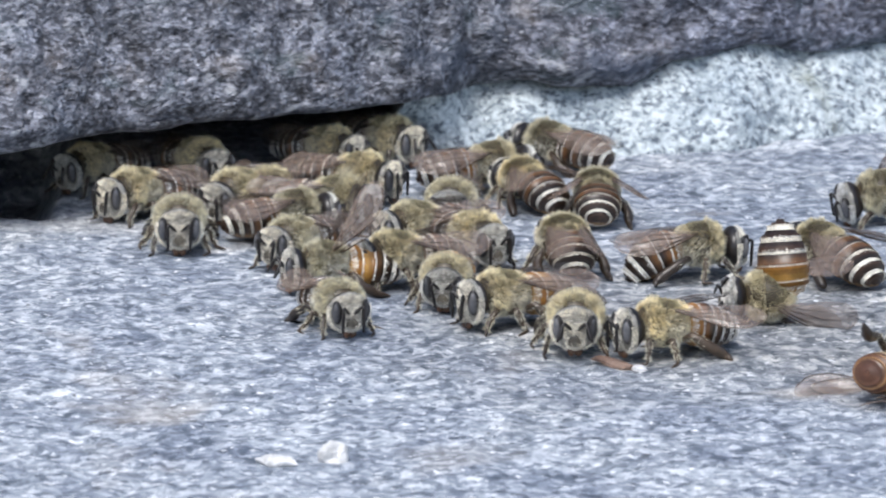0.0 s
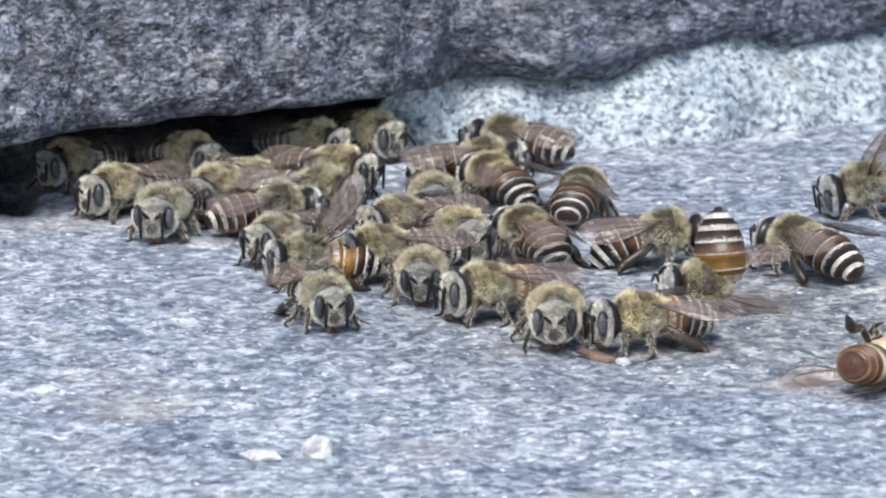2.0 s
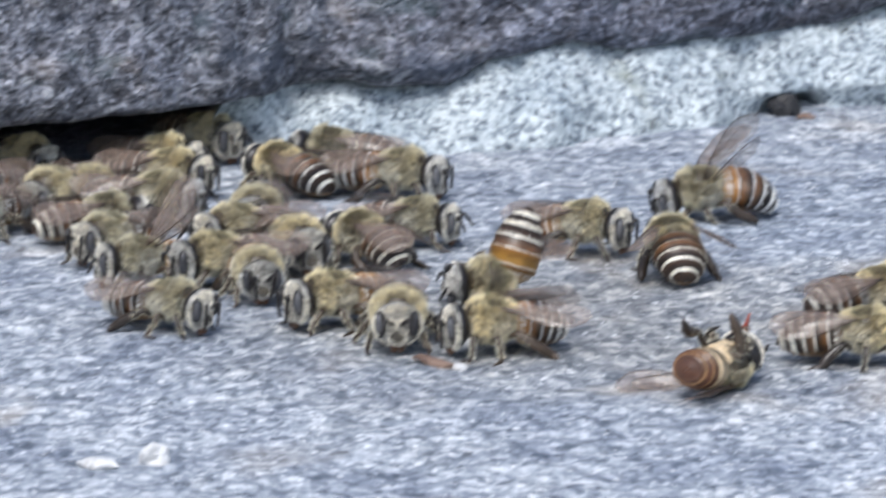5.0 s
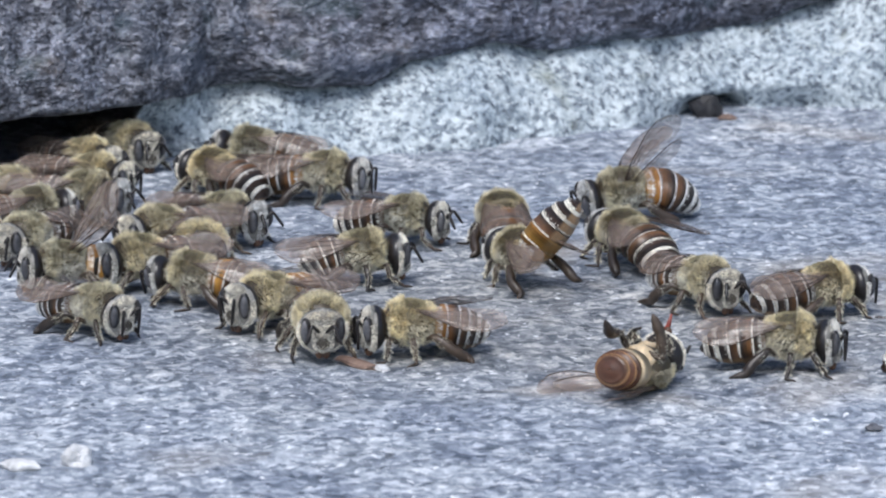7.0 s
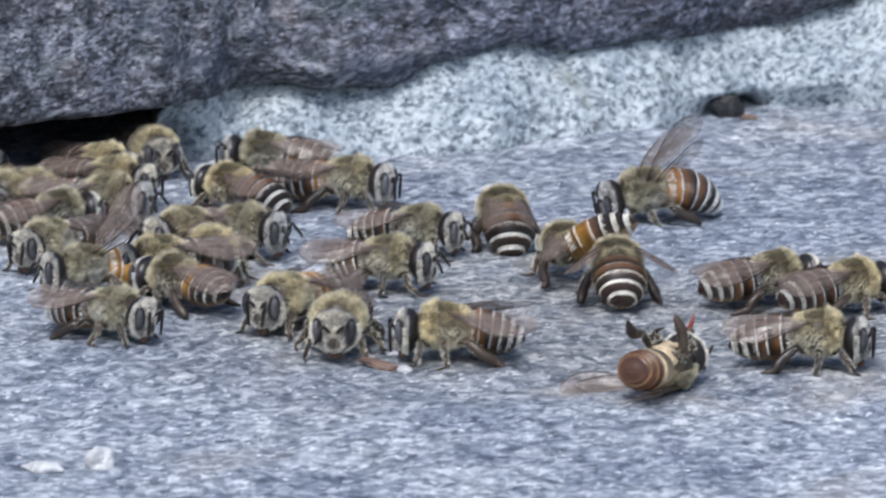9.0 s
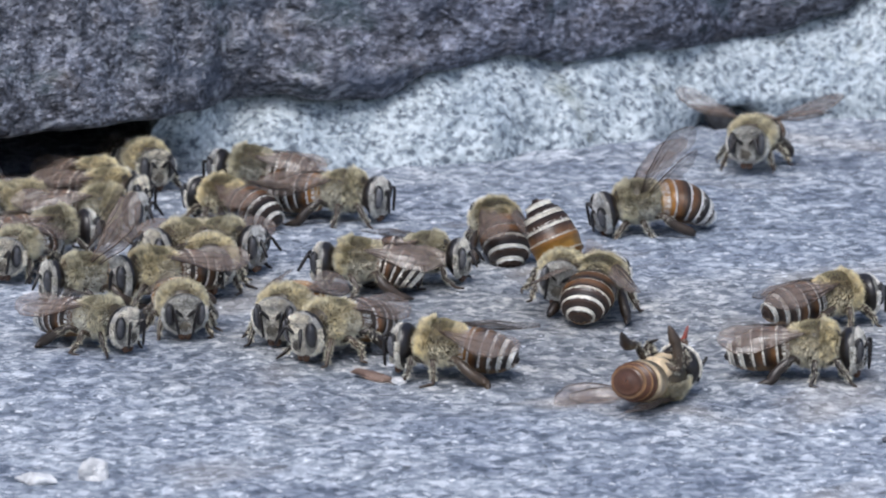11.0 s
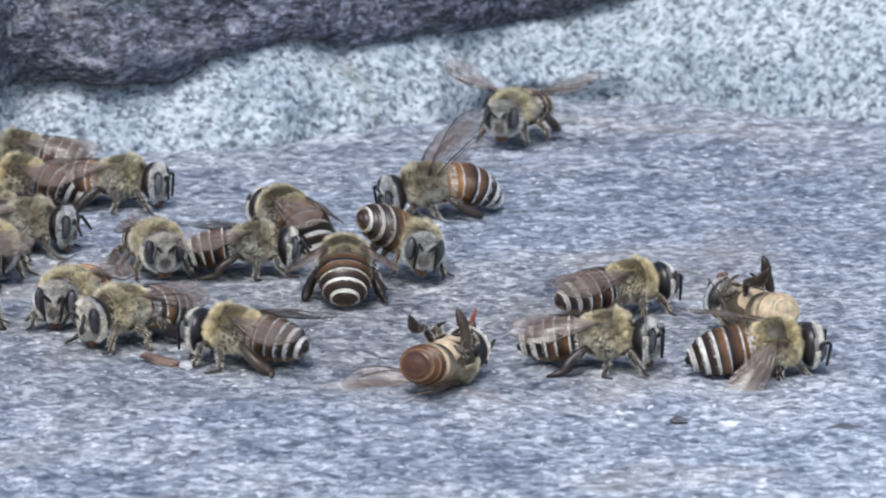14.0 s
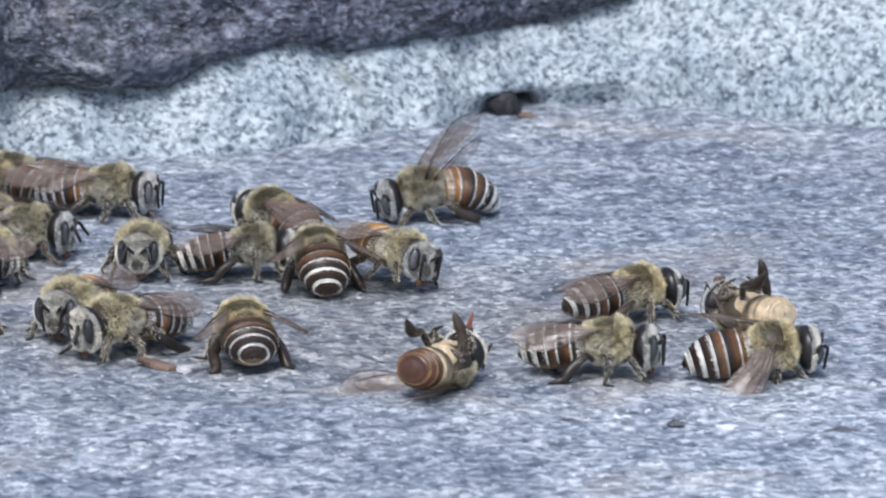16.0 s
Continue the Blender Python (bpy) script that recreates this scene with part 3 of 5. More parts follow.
def spine(bend, length, s):
    """Place, way back and way up on the abdomen's midline."""
    p, steps = Vector((0, 0, 0)), 20
    for k in range(int(steps * s + 0.5)):
        a = radians(5 + bend * (k + 0.5) / steps)
        p += Vector((-math.cos(a), 0, -math.sin(a))) * length / steps
    a = radians(5 + bend * s)
    return p, Vector((-math.cos(a), 0, -math.sin(a))), Vector((-math.sin(a), 0, math.cos(a)))


def make_tergite(k, bend, length, amber, pale):
    """One ring of the abdomen. Its pigment follows two values of the mesh: how far along the ring, and how far round to the belly."""
    s0, s1 = JOINTS[k], min(1.0, JOINTS[k + 1] + 0.012)
    rings, sides = (14 if k == 5 else 10), 28
    verts, faces, along, under = [], [], [], []
    band = 0.0 if pale else BANDS[k]
    for r in range(rings + 1):
        f = r / rings
        s = s0 + (s1 - s0) * f
        p, back, up = spine(bend, length, s)
        # Each ring swells to its rear edge, under which the next begins.
        g = curve_at(s, BLUNT if pale else GIRTH) * (1.0 + (0.012 if pale else 0.035) * (f - 0.6))
        for q in range(sides):
            a = 2 * math.pi * q / sides
            out = Vector((0, 1, 0)) * math.sin(a) * (1.78 if pale else WIDE) + up * math.cos(a) * (1.5 if pale else TALL)
            verts.append((p + out * g) * BM)
            along.append(f - band + (0.2 if pale else 0.0))
            under.append(-1.0 if pale else -math.cos(a))
    for r in range(rings):
        for q in range(sides):
            faces.append((r * sides + q, (r + 1) * sides + q, (r + 1) * sides + (q + 1) % sides, r * sides + (q + 1) % sides))
    if k == 5:
        faces.append(tuple(rings * sides + q for q in range(sides)))
    top = (M_PALE_BELLY if k < 3 or pale == "cream" else M_TAN_RING) if pale else M_AMBER_RING if k < amber else (M_FRONT_RING if k < 3 else M_DARK_RING)
    me = mesh("tergite", verts, faces, [top])
    for key, values in (("along", along), ("under", under)):
        me.attributes.new(key, "FLOAT", "POINT").data.foreach_set("value", values)
    return me


def make_band_hair(bend, length):
    rng = random.Random(3)
    verts, faces = [], []
    for k in range(6):
        s0, s1 = JOINTS[k], JOINTS[k + 1]
        for _ in range(800 if k == 0 else 420):
            a = rng.uniform(-2.1, 2.1)
            s = (s0 + (s1 - s0) * BANDS[k] * rng.random()) if k else 0.14 * rng.random()
            p, back, up = spine(bend, length, s)
            out = Vector((0, 1, 0)) * math.sin(a) * WIDE + up * math.cos(a) * TALL
            p = p + out * curve_at(s, GIRTH) * 0.985
            out.normalize()
            d = (out * 0.35 + back + wild(rng, 0.2)).normalized()
            side = d.cross(out).normalized() * 0.024
            i = len(verts)
            e = (0.5 if k == 0 else 0.22) * rng.uniform(0.6, 1.1)
            verts += [(p - side) * BM, (p + side) * BM, (p + d * e) * BM]
            faces.append((i, i + 1, i + 2))
    return mesh("hair_band", verts, faces, [M_FACE_HAIR], smooth=False)


FORE = ((0, 0.12, -0.12), (0.12, 0.35, -0.25), (0.35, 0.72, -0.62), (0.6, 0.98, -1.05), (0.8, 0.92, -1.22), (0.93, 0.45, -1.0), (1.0, -0.25, -0.45))
HIND = ((0, 0.10, -0.10), (0.2, 0.25, -0.45), (0.5, 0.38, -0.95), (0.75, 0.30, -0.95), (0.92, 0.08, -0.65), (1.0, -0.15, -0.3))


def wing_edges(table, u):
    return curve_at(u, [(a, b) for a, b, c in table]), curve_at(u, [(a, c) for a, b, c in table])


def wing_point(which, side, u, v):
    table, length = (FORE, 6.7) if which == "fore" else (HIND, 5.0)
    hi, lo = wing_edges(table, u)
    z = 0.2 * math.sin(math.pi * v) * math.sin(math.pi * min(1, u * 1.1)) + 0.06 * math.sin(9 * u + 5 * v) + 0.035 * math.sin(23 * v + 6 * u)
    return Vector((-u * length, (hi + (lo - hi) * v) * side * 1.25, z))


def make_wing(which, side):
    verts, faces = [], []
    nu, nv = 20, 12
    for i in range(nu + 1):
        for j in range(nv + 1):
            verts.append(wing_point(which, side, i / nu, j / nv) * BM)
    for i in range(nu):
        for j in range(nv):
            a = i * (nv + 1) + j
            faces.append((a, a + nv + 1, a + nv + 2, a + 1))
    return mesh("wing", verts, faces, [M_WING])


VEINS = ((0.02, 0.97, 0.060), (0.22, 0.8, 0.034), (0.45, 0.85, 0.030), (0.7, 0.72, 0.026))


def make_vein(which, side, number):
    v, end, r = VEINS[number]
    pts = [wing_point(which, side, end * i / 8, v) for i in range(9)]
    return mesh("vein", *tube(pts, [r * (1 - 0.5 * i / 8) for i in range(9)], 5), [M_VEIN])


LEGS = {
    "front": (((0.9, 0.8, 1.3), (1.5, 1.6, 1.7), (2.0, 2.0, 0.85), (2.4, 2.1, 0.16), (3.0, 2.1, 0.07)), (0.22, 0.24, 0.20, 0.13, 0.06)),
    "middle": (((0.1, 0.9, 1.2), (0.1, 2.1, 1.7), (-0.2, 2.6, 0.85), (-0.1, 2.9, 0.16), (0.3, 3.2, 0.07)), (0.22, 0.26, 0.21, 0.13, 0.06)),
    "hind": (((-0.9, 0.9, 1.3), (-1.6, 2.0, 1.9), (-2.7, 2.5, 1.05), (-3.5, 2.7, 0.30), (-4.2, 2.8, 0.07)), (0.22, 0.28, 0.44, 0.36, 0.09)),
}
# Legs of a dead bee, drawn in against its belly.
DRAWN = {
    "front": ((0.9, 0.7, 1.2), (1.0, 1.4, 0.9), (0.4, 1.0, 0.5), (-0.2, 0.8, 0.5), (-0.7, 0.6, 0.4)),
    "middle": ((0.1, 0.8, 1.1), (0.5, 1.9, 1.3), (0.5, 1.4, 0.4), (0.4, 0.9, 0.0), (0.2, 0.5, -0.2)),
    "hind": ((-0.9, 0.8, 1.2), (-0.7, 1.9, 1.6), (-0.6, 1.5, -0.2), (-0.6, 1.2, -1.1), (-0.6, 1.1, -1.6)),
    "kicked": ((-0.9, 0.8, 1.2), (-1.5, 1.2, -0.1), (-3.1, 1.1, -0.4), (-3.7, 1.0, -1.0), (-4.0, 0.9, -1.6)),
}


def hash_of(which, side, kind):
    return len(which) * 100 + kind * 7 + (side > 0) * 3


def limb(which, side, kind, folded):
    rng = random.Random(hash_of(which, side, kind))
    pts, radii = LEGS[which]
    out = []
    for i, (x, y, z) in enumerate(DRAWN["kicked" if which == "hind" and side < 0 else which] if folded else pts):
        j = (0.1 if folded else 0.35) * i / 4 if i else 0
        out.append((x + rng.uniform(-j, j) * 2, (y + rng.uniform(-j, j)) * side, z))
    return refine(out, [q * 0.86 for q in radii], 3)


def make_leg(which, side, kind, folded):
    p, r = limb(which, side, kind, folded)
    return mesh("leg", *tube(p, r, 8), [M_LEG])


def make_leg_hair(which, side, kind, folded):
    p, r = limb(which, side, kind, folded)
    return mesh("leg_hair", *limb_fur(random.Random(9), p[:6] if which == "hind" else p[:9], r, 240, 0.3), [M_SIDE_HAIR], smooth=False)


def both(fore, hind):
    return (fore, hind), (fore, hind)


WING_POSES = {  # splay, lift, twist of fore and hind wing, on the left and on the right
    "folded": both((1, -10, 36), (6, -12, 32)),
    "half": both((13, -7, 34), (22, -9, 30)),
    "open": both((72, 16, 12), (82, 9, 10)),
    "raised": both((20, 52, 55), (30, 40, 50)),
    "reared": (((2, 50, -74), (4, 40, -66)), ((44, 4, 6), (52, 0, 6))),
    "sprawled": (((2, -4, 20), (6, -6, 20)), ((50, 0, 34), (58, 0, 30))),
    "parted": both((25, -6, 26), (36, -8, 22)),
    "vee": (((2, -4, 20), (6, -6, 20)), ((52, -28, 20), (104, -56, 15))),
    "dragged": (((20, -4, 34), (26, -6, 30)), ((50, -20, 10), (62, -22, 10))),
}
WAIST = (-1.5, 0, 2.3)


def honey_bee(label, wings="folded", bend=12, length=6.7, amber=0, kind=0, nod=8, folded_legs=False, pale="", tongue=False, group="bees at the nest entrance"):
    """A worker bee, facing +x, with its feet at z = 0 under the thorax."""
    length *= 0.75
    bee = new("honey_bee")
    tagged(bee, label, "bee", group)
    thorax = child("thorax", stored("thorax", make_thorax), bee, label="tan fuzzy thorax")
    child("coat", stored(("coat", kind % 2, bool(pale)), lambda: make_coat(kind % 2, bool(pale))), thorax, label="dense tan hairs")
    if pale:
        child("sternum", stored("sternum", make_sternum), thorax, label="smooth cream underside")
    head = child("head", stored("head", make_head), bee, pose(1.85 * BM, 0, 2.28 * BM, 0, nod - 7, 0), "grey hairy head")
    child("hair", stored("face", make_head_hair), head)
    for side in (1, -1):
        place = pose(1.27 * BM, 1.17 * side * BM, 0.1 * BM, 0, 4, 44 * side)
        child("eye", stored("eye", make_eye), head, place, "dark oval compound eye")
        child("eye_rim", stored("eye rim", make_eye_rim), head, place, "black rim round the eye")
        child("antenna", stored(("antenna", side, kind % 3), lambda: make_antenna(side, kind % 3)), head)
    child("clypeus", stored("clypeus", make_clypeus), head, label="dark shield above the mouth")
    child("mandible", stored("mandible", make_mandible), head)
    if tongue:
        child("proboscis", stored("proboscis", make_proboscis), head, label="reddish tongue, stretched out")
    key = (bend, length, amber, pale)
    abdomen = child("abdomen", stored((0, *key), lambda: make_tergite(0, *key)), bee, pose(*[c * BM for c in WAIST]), "brown abdomen with cream bands")
    for k in range(1, 6):
        child("tergite", stored((k, *key), lambda: make_tergite(k, *key)), abdomen)
    if not pale:
        child("hair_band", stored(("bands", bend, length), lambda: make_band_hair(bend, length)), abdomen, label="cream hair bands")
    for side, ((fs, fl, ft), (hs, hl, ht)) in zip((1, -1), WING_POSES[wings]):
        f = child("forewing", stored(("fore", side), lambda: make_wing("fore", side)), bee, pose(-0.3 * BM, 1.15 * side * BM, 3.72 * BM, -ft * side, fl, -fs * side), "smoky translucent wing")
        for number in range(4):
            child("vein", stored(("fore vein", side, number), lambda: make_vein("fore", side, number)), f)
        h = child("hindwing", stored(("hind", side), lambda: make_wing("hind", side)), bee, pose(-0.95 * BM, 1.2 * side * BM, 3.5 * BM, -ht * side, hl, -hs * side), "smoky translucent wing")
        for number in (0, 2):
            child("vein", stored(("hind vein", side, number), lambda: make_vein("hind", side, number)), h)
        for which in ("front", "middle", "hind"):
            leg = child("leg", stored((which, side, kind, folded_legs), lambda: make_leg(which, side, kind, folded_legs)), bee)
            child("leg_hair", stored(("fringe", which, side, kind, folded_legs), lambda: make_leg_hair(which, side, kind, folded_legs)), leg)
    return bee


def at(t, x, y, turn, z=0.0, pitch=0.0, roll=0.0):
    """A row for walk(): millimetres on the slab, and the way the bee faces in degrees."""
    return t, pose(x * MM, y * MM, z * MM, roll, pitch, turn)


def stand(bee, x, y, turn, z=0.0, pitch=0.0, roll=0.0):
    bee.matrix_basis = pose(x * MM, y * MM, z * MM, roll, pitch, turn)
    size = 1 + 0.045 * math.sin(x * 1.7 + y * 2.3)
    bee.scale = (size, size, size)
    return bee


# ---- the bees, where each stands at the start ----
bee_a = stand(honey_bee("grey-brown honeybee peering from the dark crevice", kind=1, nod=14), -34.1, 24.3, 225.0)
bee_b = stand(honey_bee("tan honeybee standing at the crevice mouth", kind=0), -29.0, 11.6, 225.0)
bee_c = stand(honey_bee("fuzzy tan honeybee stepping out onto the slab", kind=2, nod=14), -24.3, -0.5, 272.0)
bee_d = stand(honey_bee("tan honeybee half hidden under the boulder edge", kind=1), -23.5, 25.7, 300.0)
bee_e = stand(honey_bee("tan-backed honeybee crowded among others", kind=0, nod=22), -19.4, 11.8, 235.0)
bee_f = stand(honey_bee("honeybee with cream-banded abdomen, buried in the crowd", kind=2, wings='half', amber=1), -13.6, 3.5, 17.0)
bee_g = stand(honey_bee("pale tan honeybee at the back of the crevice", kind=0), -11.1, 32.5, 320.0)
bee_h = stand(honey_bee("tan honeybee standing beside the pale granite", kind=1), -5.3, 36.7, 315.0)
bee_i = stand(honey_bee("tan honeybee in the middle of the crowd", kind=2), -7.8, 19.5, 332.0)
bee_j = stand(honey_bee("tan honeybee with folded wings in the crowd", kind=1, wings='half'), -9.8, 8.2, 335.0)
bee_k = stand(honey_bee("tan honeybee at the front of the crowd", kind=0), -13.6, -7.3, 235.0)
bee_l = stand(honey_bee("honeybee with amber-based abdomen and raised wings", kind=1, wings='raised', amber=2, bend=14), -10.5, -17.9, 195.0)
bee_m = stand(honey_bee("fuzzy tan honeybee standing apart on the slab", kind=2, nod=12, wings='half'), -9.1, -32.1, 290.0)
bee_n = stand(honey_bee("pale-faced honeybee turning on the slab", kind=0, nod=16, amber=2, length=5.2), 0.3, -22.4, 265.0)
bee_o = stand(honey_bee("tan honeybee turning about in the crowd", kind=1), 0.8, 7.9, 265.0)
bee_p = stand(honey_bee("tan honeybee pressed against its neighbours", kind=2), 2.9, -7.0, 300.0)
bee_q = stand(honey_bee("honeybee with amber abdomen base and pinkish wings", kind=0, amber=2, wings='half'), 5.2, -30.2, 210.0)
bee_r = stand(honey_bee("fuzzy tan honeybee at the outer edge of the crowd", kind=1, nod=14), 11.4, -37.8, 268.0)
bee_s = stand(honey_bee("honeybee with brown banded abdomen beside a husk", kind=2, wings='parted', amber=1, length=5.8), 18.7, -40.8, 200.0)
bee_t = stand(honey_bee("dark honeybee with bold cream bands, back turned", kind=0, wings='parted', bend=24), 7.6, 18.0, 120.0)
bee_u = stand(honey_bee("dark-banded honeybee walking out of the crowd", kind=1, wings='parted', bend=18), 14.5, 13.1, 90.0)
bee_v = stand(honey_bee("brown honeybee along the foot of the granite", kind=2, wings='folded'), 10.3, 34.8, 147.0)
bee_w = stand(honey_bee("brown-winged honeybee leaving the crowd", kind=0, wings='folded', amber=1), 4.9, 24.1, 14.0)
bee_x = stand(honey_bee("tan-backed honeybee that turns on the slab", kind=1, bend=44, length=4.9), 11.0, -8.0, 100.0)
bee_y = stand(honey_bee("honeybee grappling with a fallen one", kind=2, amber=1, bend=52), 23.3, -10.6, 10.0)
bee_bb = stand(honey_bee("dark-banded honeybee with its back turned, on the slab", kind=0, wings='parted', bend=30, length=7.0), 34.1, -10.4, 130.0)
bee_y3 = stand(honey_bee("banded honeybee that passes over the open slab", kind=1), 68.4, -13.5, 183.2)
bee_ee1 = stand(honey_bee("dark-striped honeybee standing over a dead one", kind=2, wings='folded', bend=12), 54.1, -29.2, 20.0)
bee_ee2 = stand(honey_bee("grey-brown honeybee tugging at a dead bee", kind=0), 51.2, -45.0, 350.0)
bee_gg = stand(honey_bee("tan honeybee by the hollow in the granite, wings spread", kind=1, wings='open'), 129.7, 6.3, 199.7)
bee_e1 = stand(honey_bee("dusky-winged honeybee wedged into the crowd", kind=1, wings='half'), -2.6, -2.5, 214.0)
bee_e2 = stand(honey_bee("pale tan honeybee deep in the crevice", kind=0, nod=14), -16.6, 14.3, 291.0)
bee_e4 = stand(honey_bee("honeybee with brown wings in the packed crowd", kind=0, wings='half'), -4.3, -15.1, 207.0)
bee_z = stand(honey_bee("fighting honeybee on its side, striped abdomen raised", kind=2, wings='half', bend=14, amber=2, length=8.0), 28.0, -26.4, 187.23)
bee_cc = stand(honey_bee("dead honeybee with one pair of wings raised", kind=0, wings='reared', bend=62, amber=1, length=7.2), 41.6, 11.2, 188, 0.3, 10, -14)
bee_dd = stand(honey_bee("dead honeybee on its back, pale belly up", kind=1, wings='sprawled', bend=10, pale='tan', folded_legs=True, tongue=True, length=4.9), 38.3, -52.8, 56, 4.9, 0, 180)
bee_ff = stand(honey_bee("dead honeybee slumped on its side, one wing dragging", kind=2, wings='dragged', bend=16, amber=1, length=7.0), 65.9, -50.1, 6, 0, 0, 24)
bee_ff2 = stand(honey_bee("dead honeybee sprawled over another dead bee", kind=0, wings='vee', bend=14, pale='cream', folded_legs=True, length=4.9), 65.2, -38.5, 120, 5.3, 0, 180)


def swung(d):
    """A pose of an abdomen on its thorax, pointing along d in the bee's own space."""
    turn = Vector((-1, 0, 0)).rotation_difference(Vector(d)).to_matrix().to_4x4()
    return Matrix.Translation(Vector(WAIST) * BM) @ turn


# ---- small things on the slab ----
def pebble(name, label, x, y, size, mat, seed, category, turn=0):
    rng = random.Random(seed)
    bm = bmesh.new()
    bmesh.ops.create_icosphere(bm, subdivisions=3, radius=1)
    off = Vector((rng.uniform(0, 9), rng.uniform(0, 9), 0))
    for v in bm.verts:
        d = 1 + 0.55 * noise.noise(v.co * 1.1 + off) + 0.15 * noise.noise(v.co * 3.5 + off)
        v.co = Vector((v.co.x * size[0], v.co.y * size[1], max(v.co.z, -0.35) * size[2])) * d * MM
    me = bpy.data.meshes.new(name)
    bm.to_mesh(me)
    bm.free()
    me.materials.append(mat)
    ob = new(name, me)
    ob.matrix_basis = pose(x * MM, y * MM, size[2] * 0.25 * MM, 0, 0, turn + rng.uniform(-15, 15))
    return tagged(ob, label, category)


pebble("pebble", "small white angular quartz pebble on the slab", -8.6, -75.0, (1.15, 1.0, 1.2), M_QUARTZ, 1, "pebble")
pebble("pebble", "flat white stone flake on the slab", -13.1, -76.2, (1.6, 0.9, 0.6), M_QUARTZ, 2, "pebble")
pebble("husk", "brown torn husk lying beside the bees", 14.6, -43.8, (2.7, 0.6, 0.4), M_HUSK, 3, "husk", -42)
pebble("husk", "pale crumb at the end of a brown husk", 16.7, -45.7, (0.7, 0.55, 0.35), M_QUARTZ, 4, "crumb")
pebble("stone_chip", "rounded stone lodged in the hollow of the granite, shade in its colour", 53.9, 60.0, (1.6, 1.0, 1.5), M_SHADED_STONE, 7, "stone chip")
pebble("husk", "brown husk caught in the hollow of the granite", 55.9, 58.2, (1.0, 0.6, 0.4), M_HUSK, 8, "husk")
pebble("stone_chip", "dark flat stone chip on the slab", 69.1, -69.6, (1.2, 0.9, 0.2), M_CHIP, 5, "stone chip")
pebble("stone_chip", "small dark stone chip on the slab", 55.9, -66.3, (0.7, 0.7, 0.3), M_CHIP, 6, "stone chip")


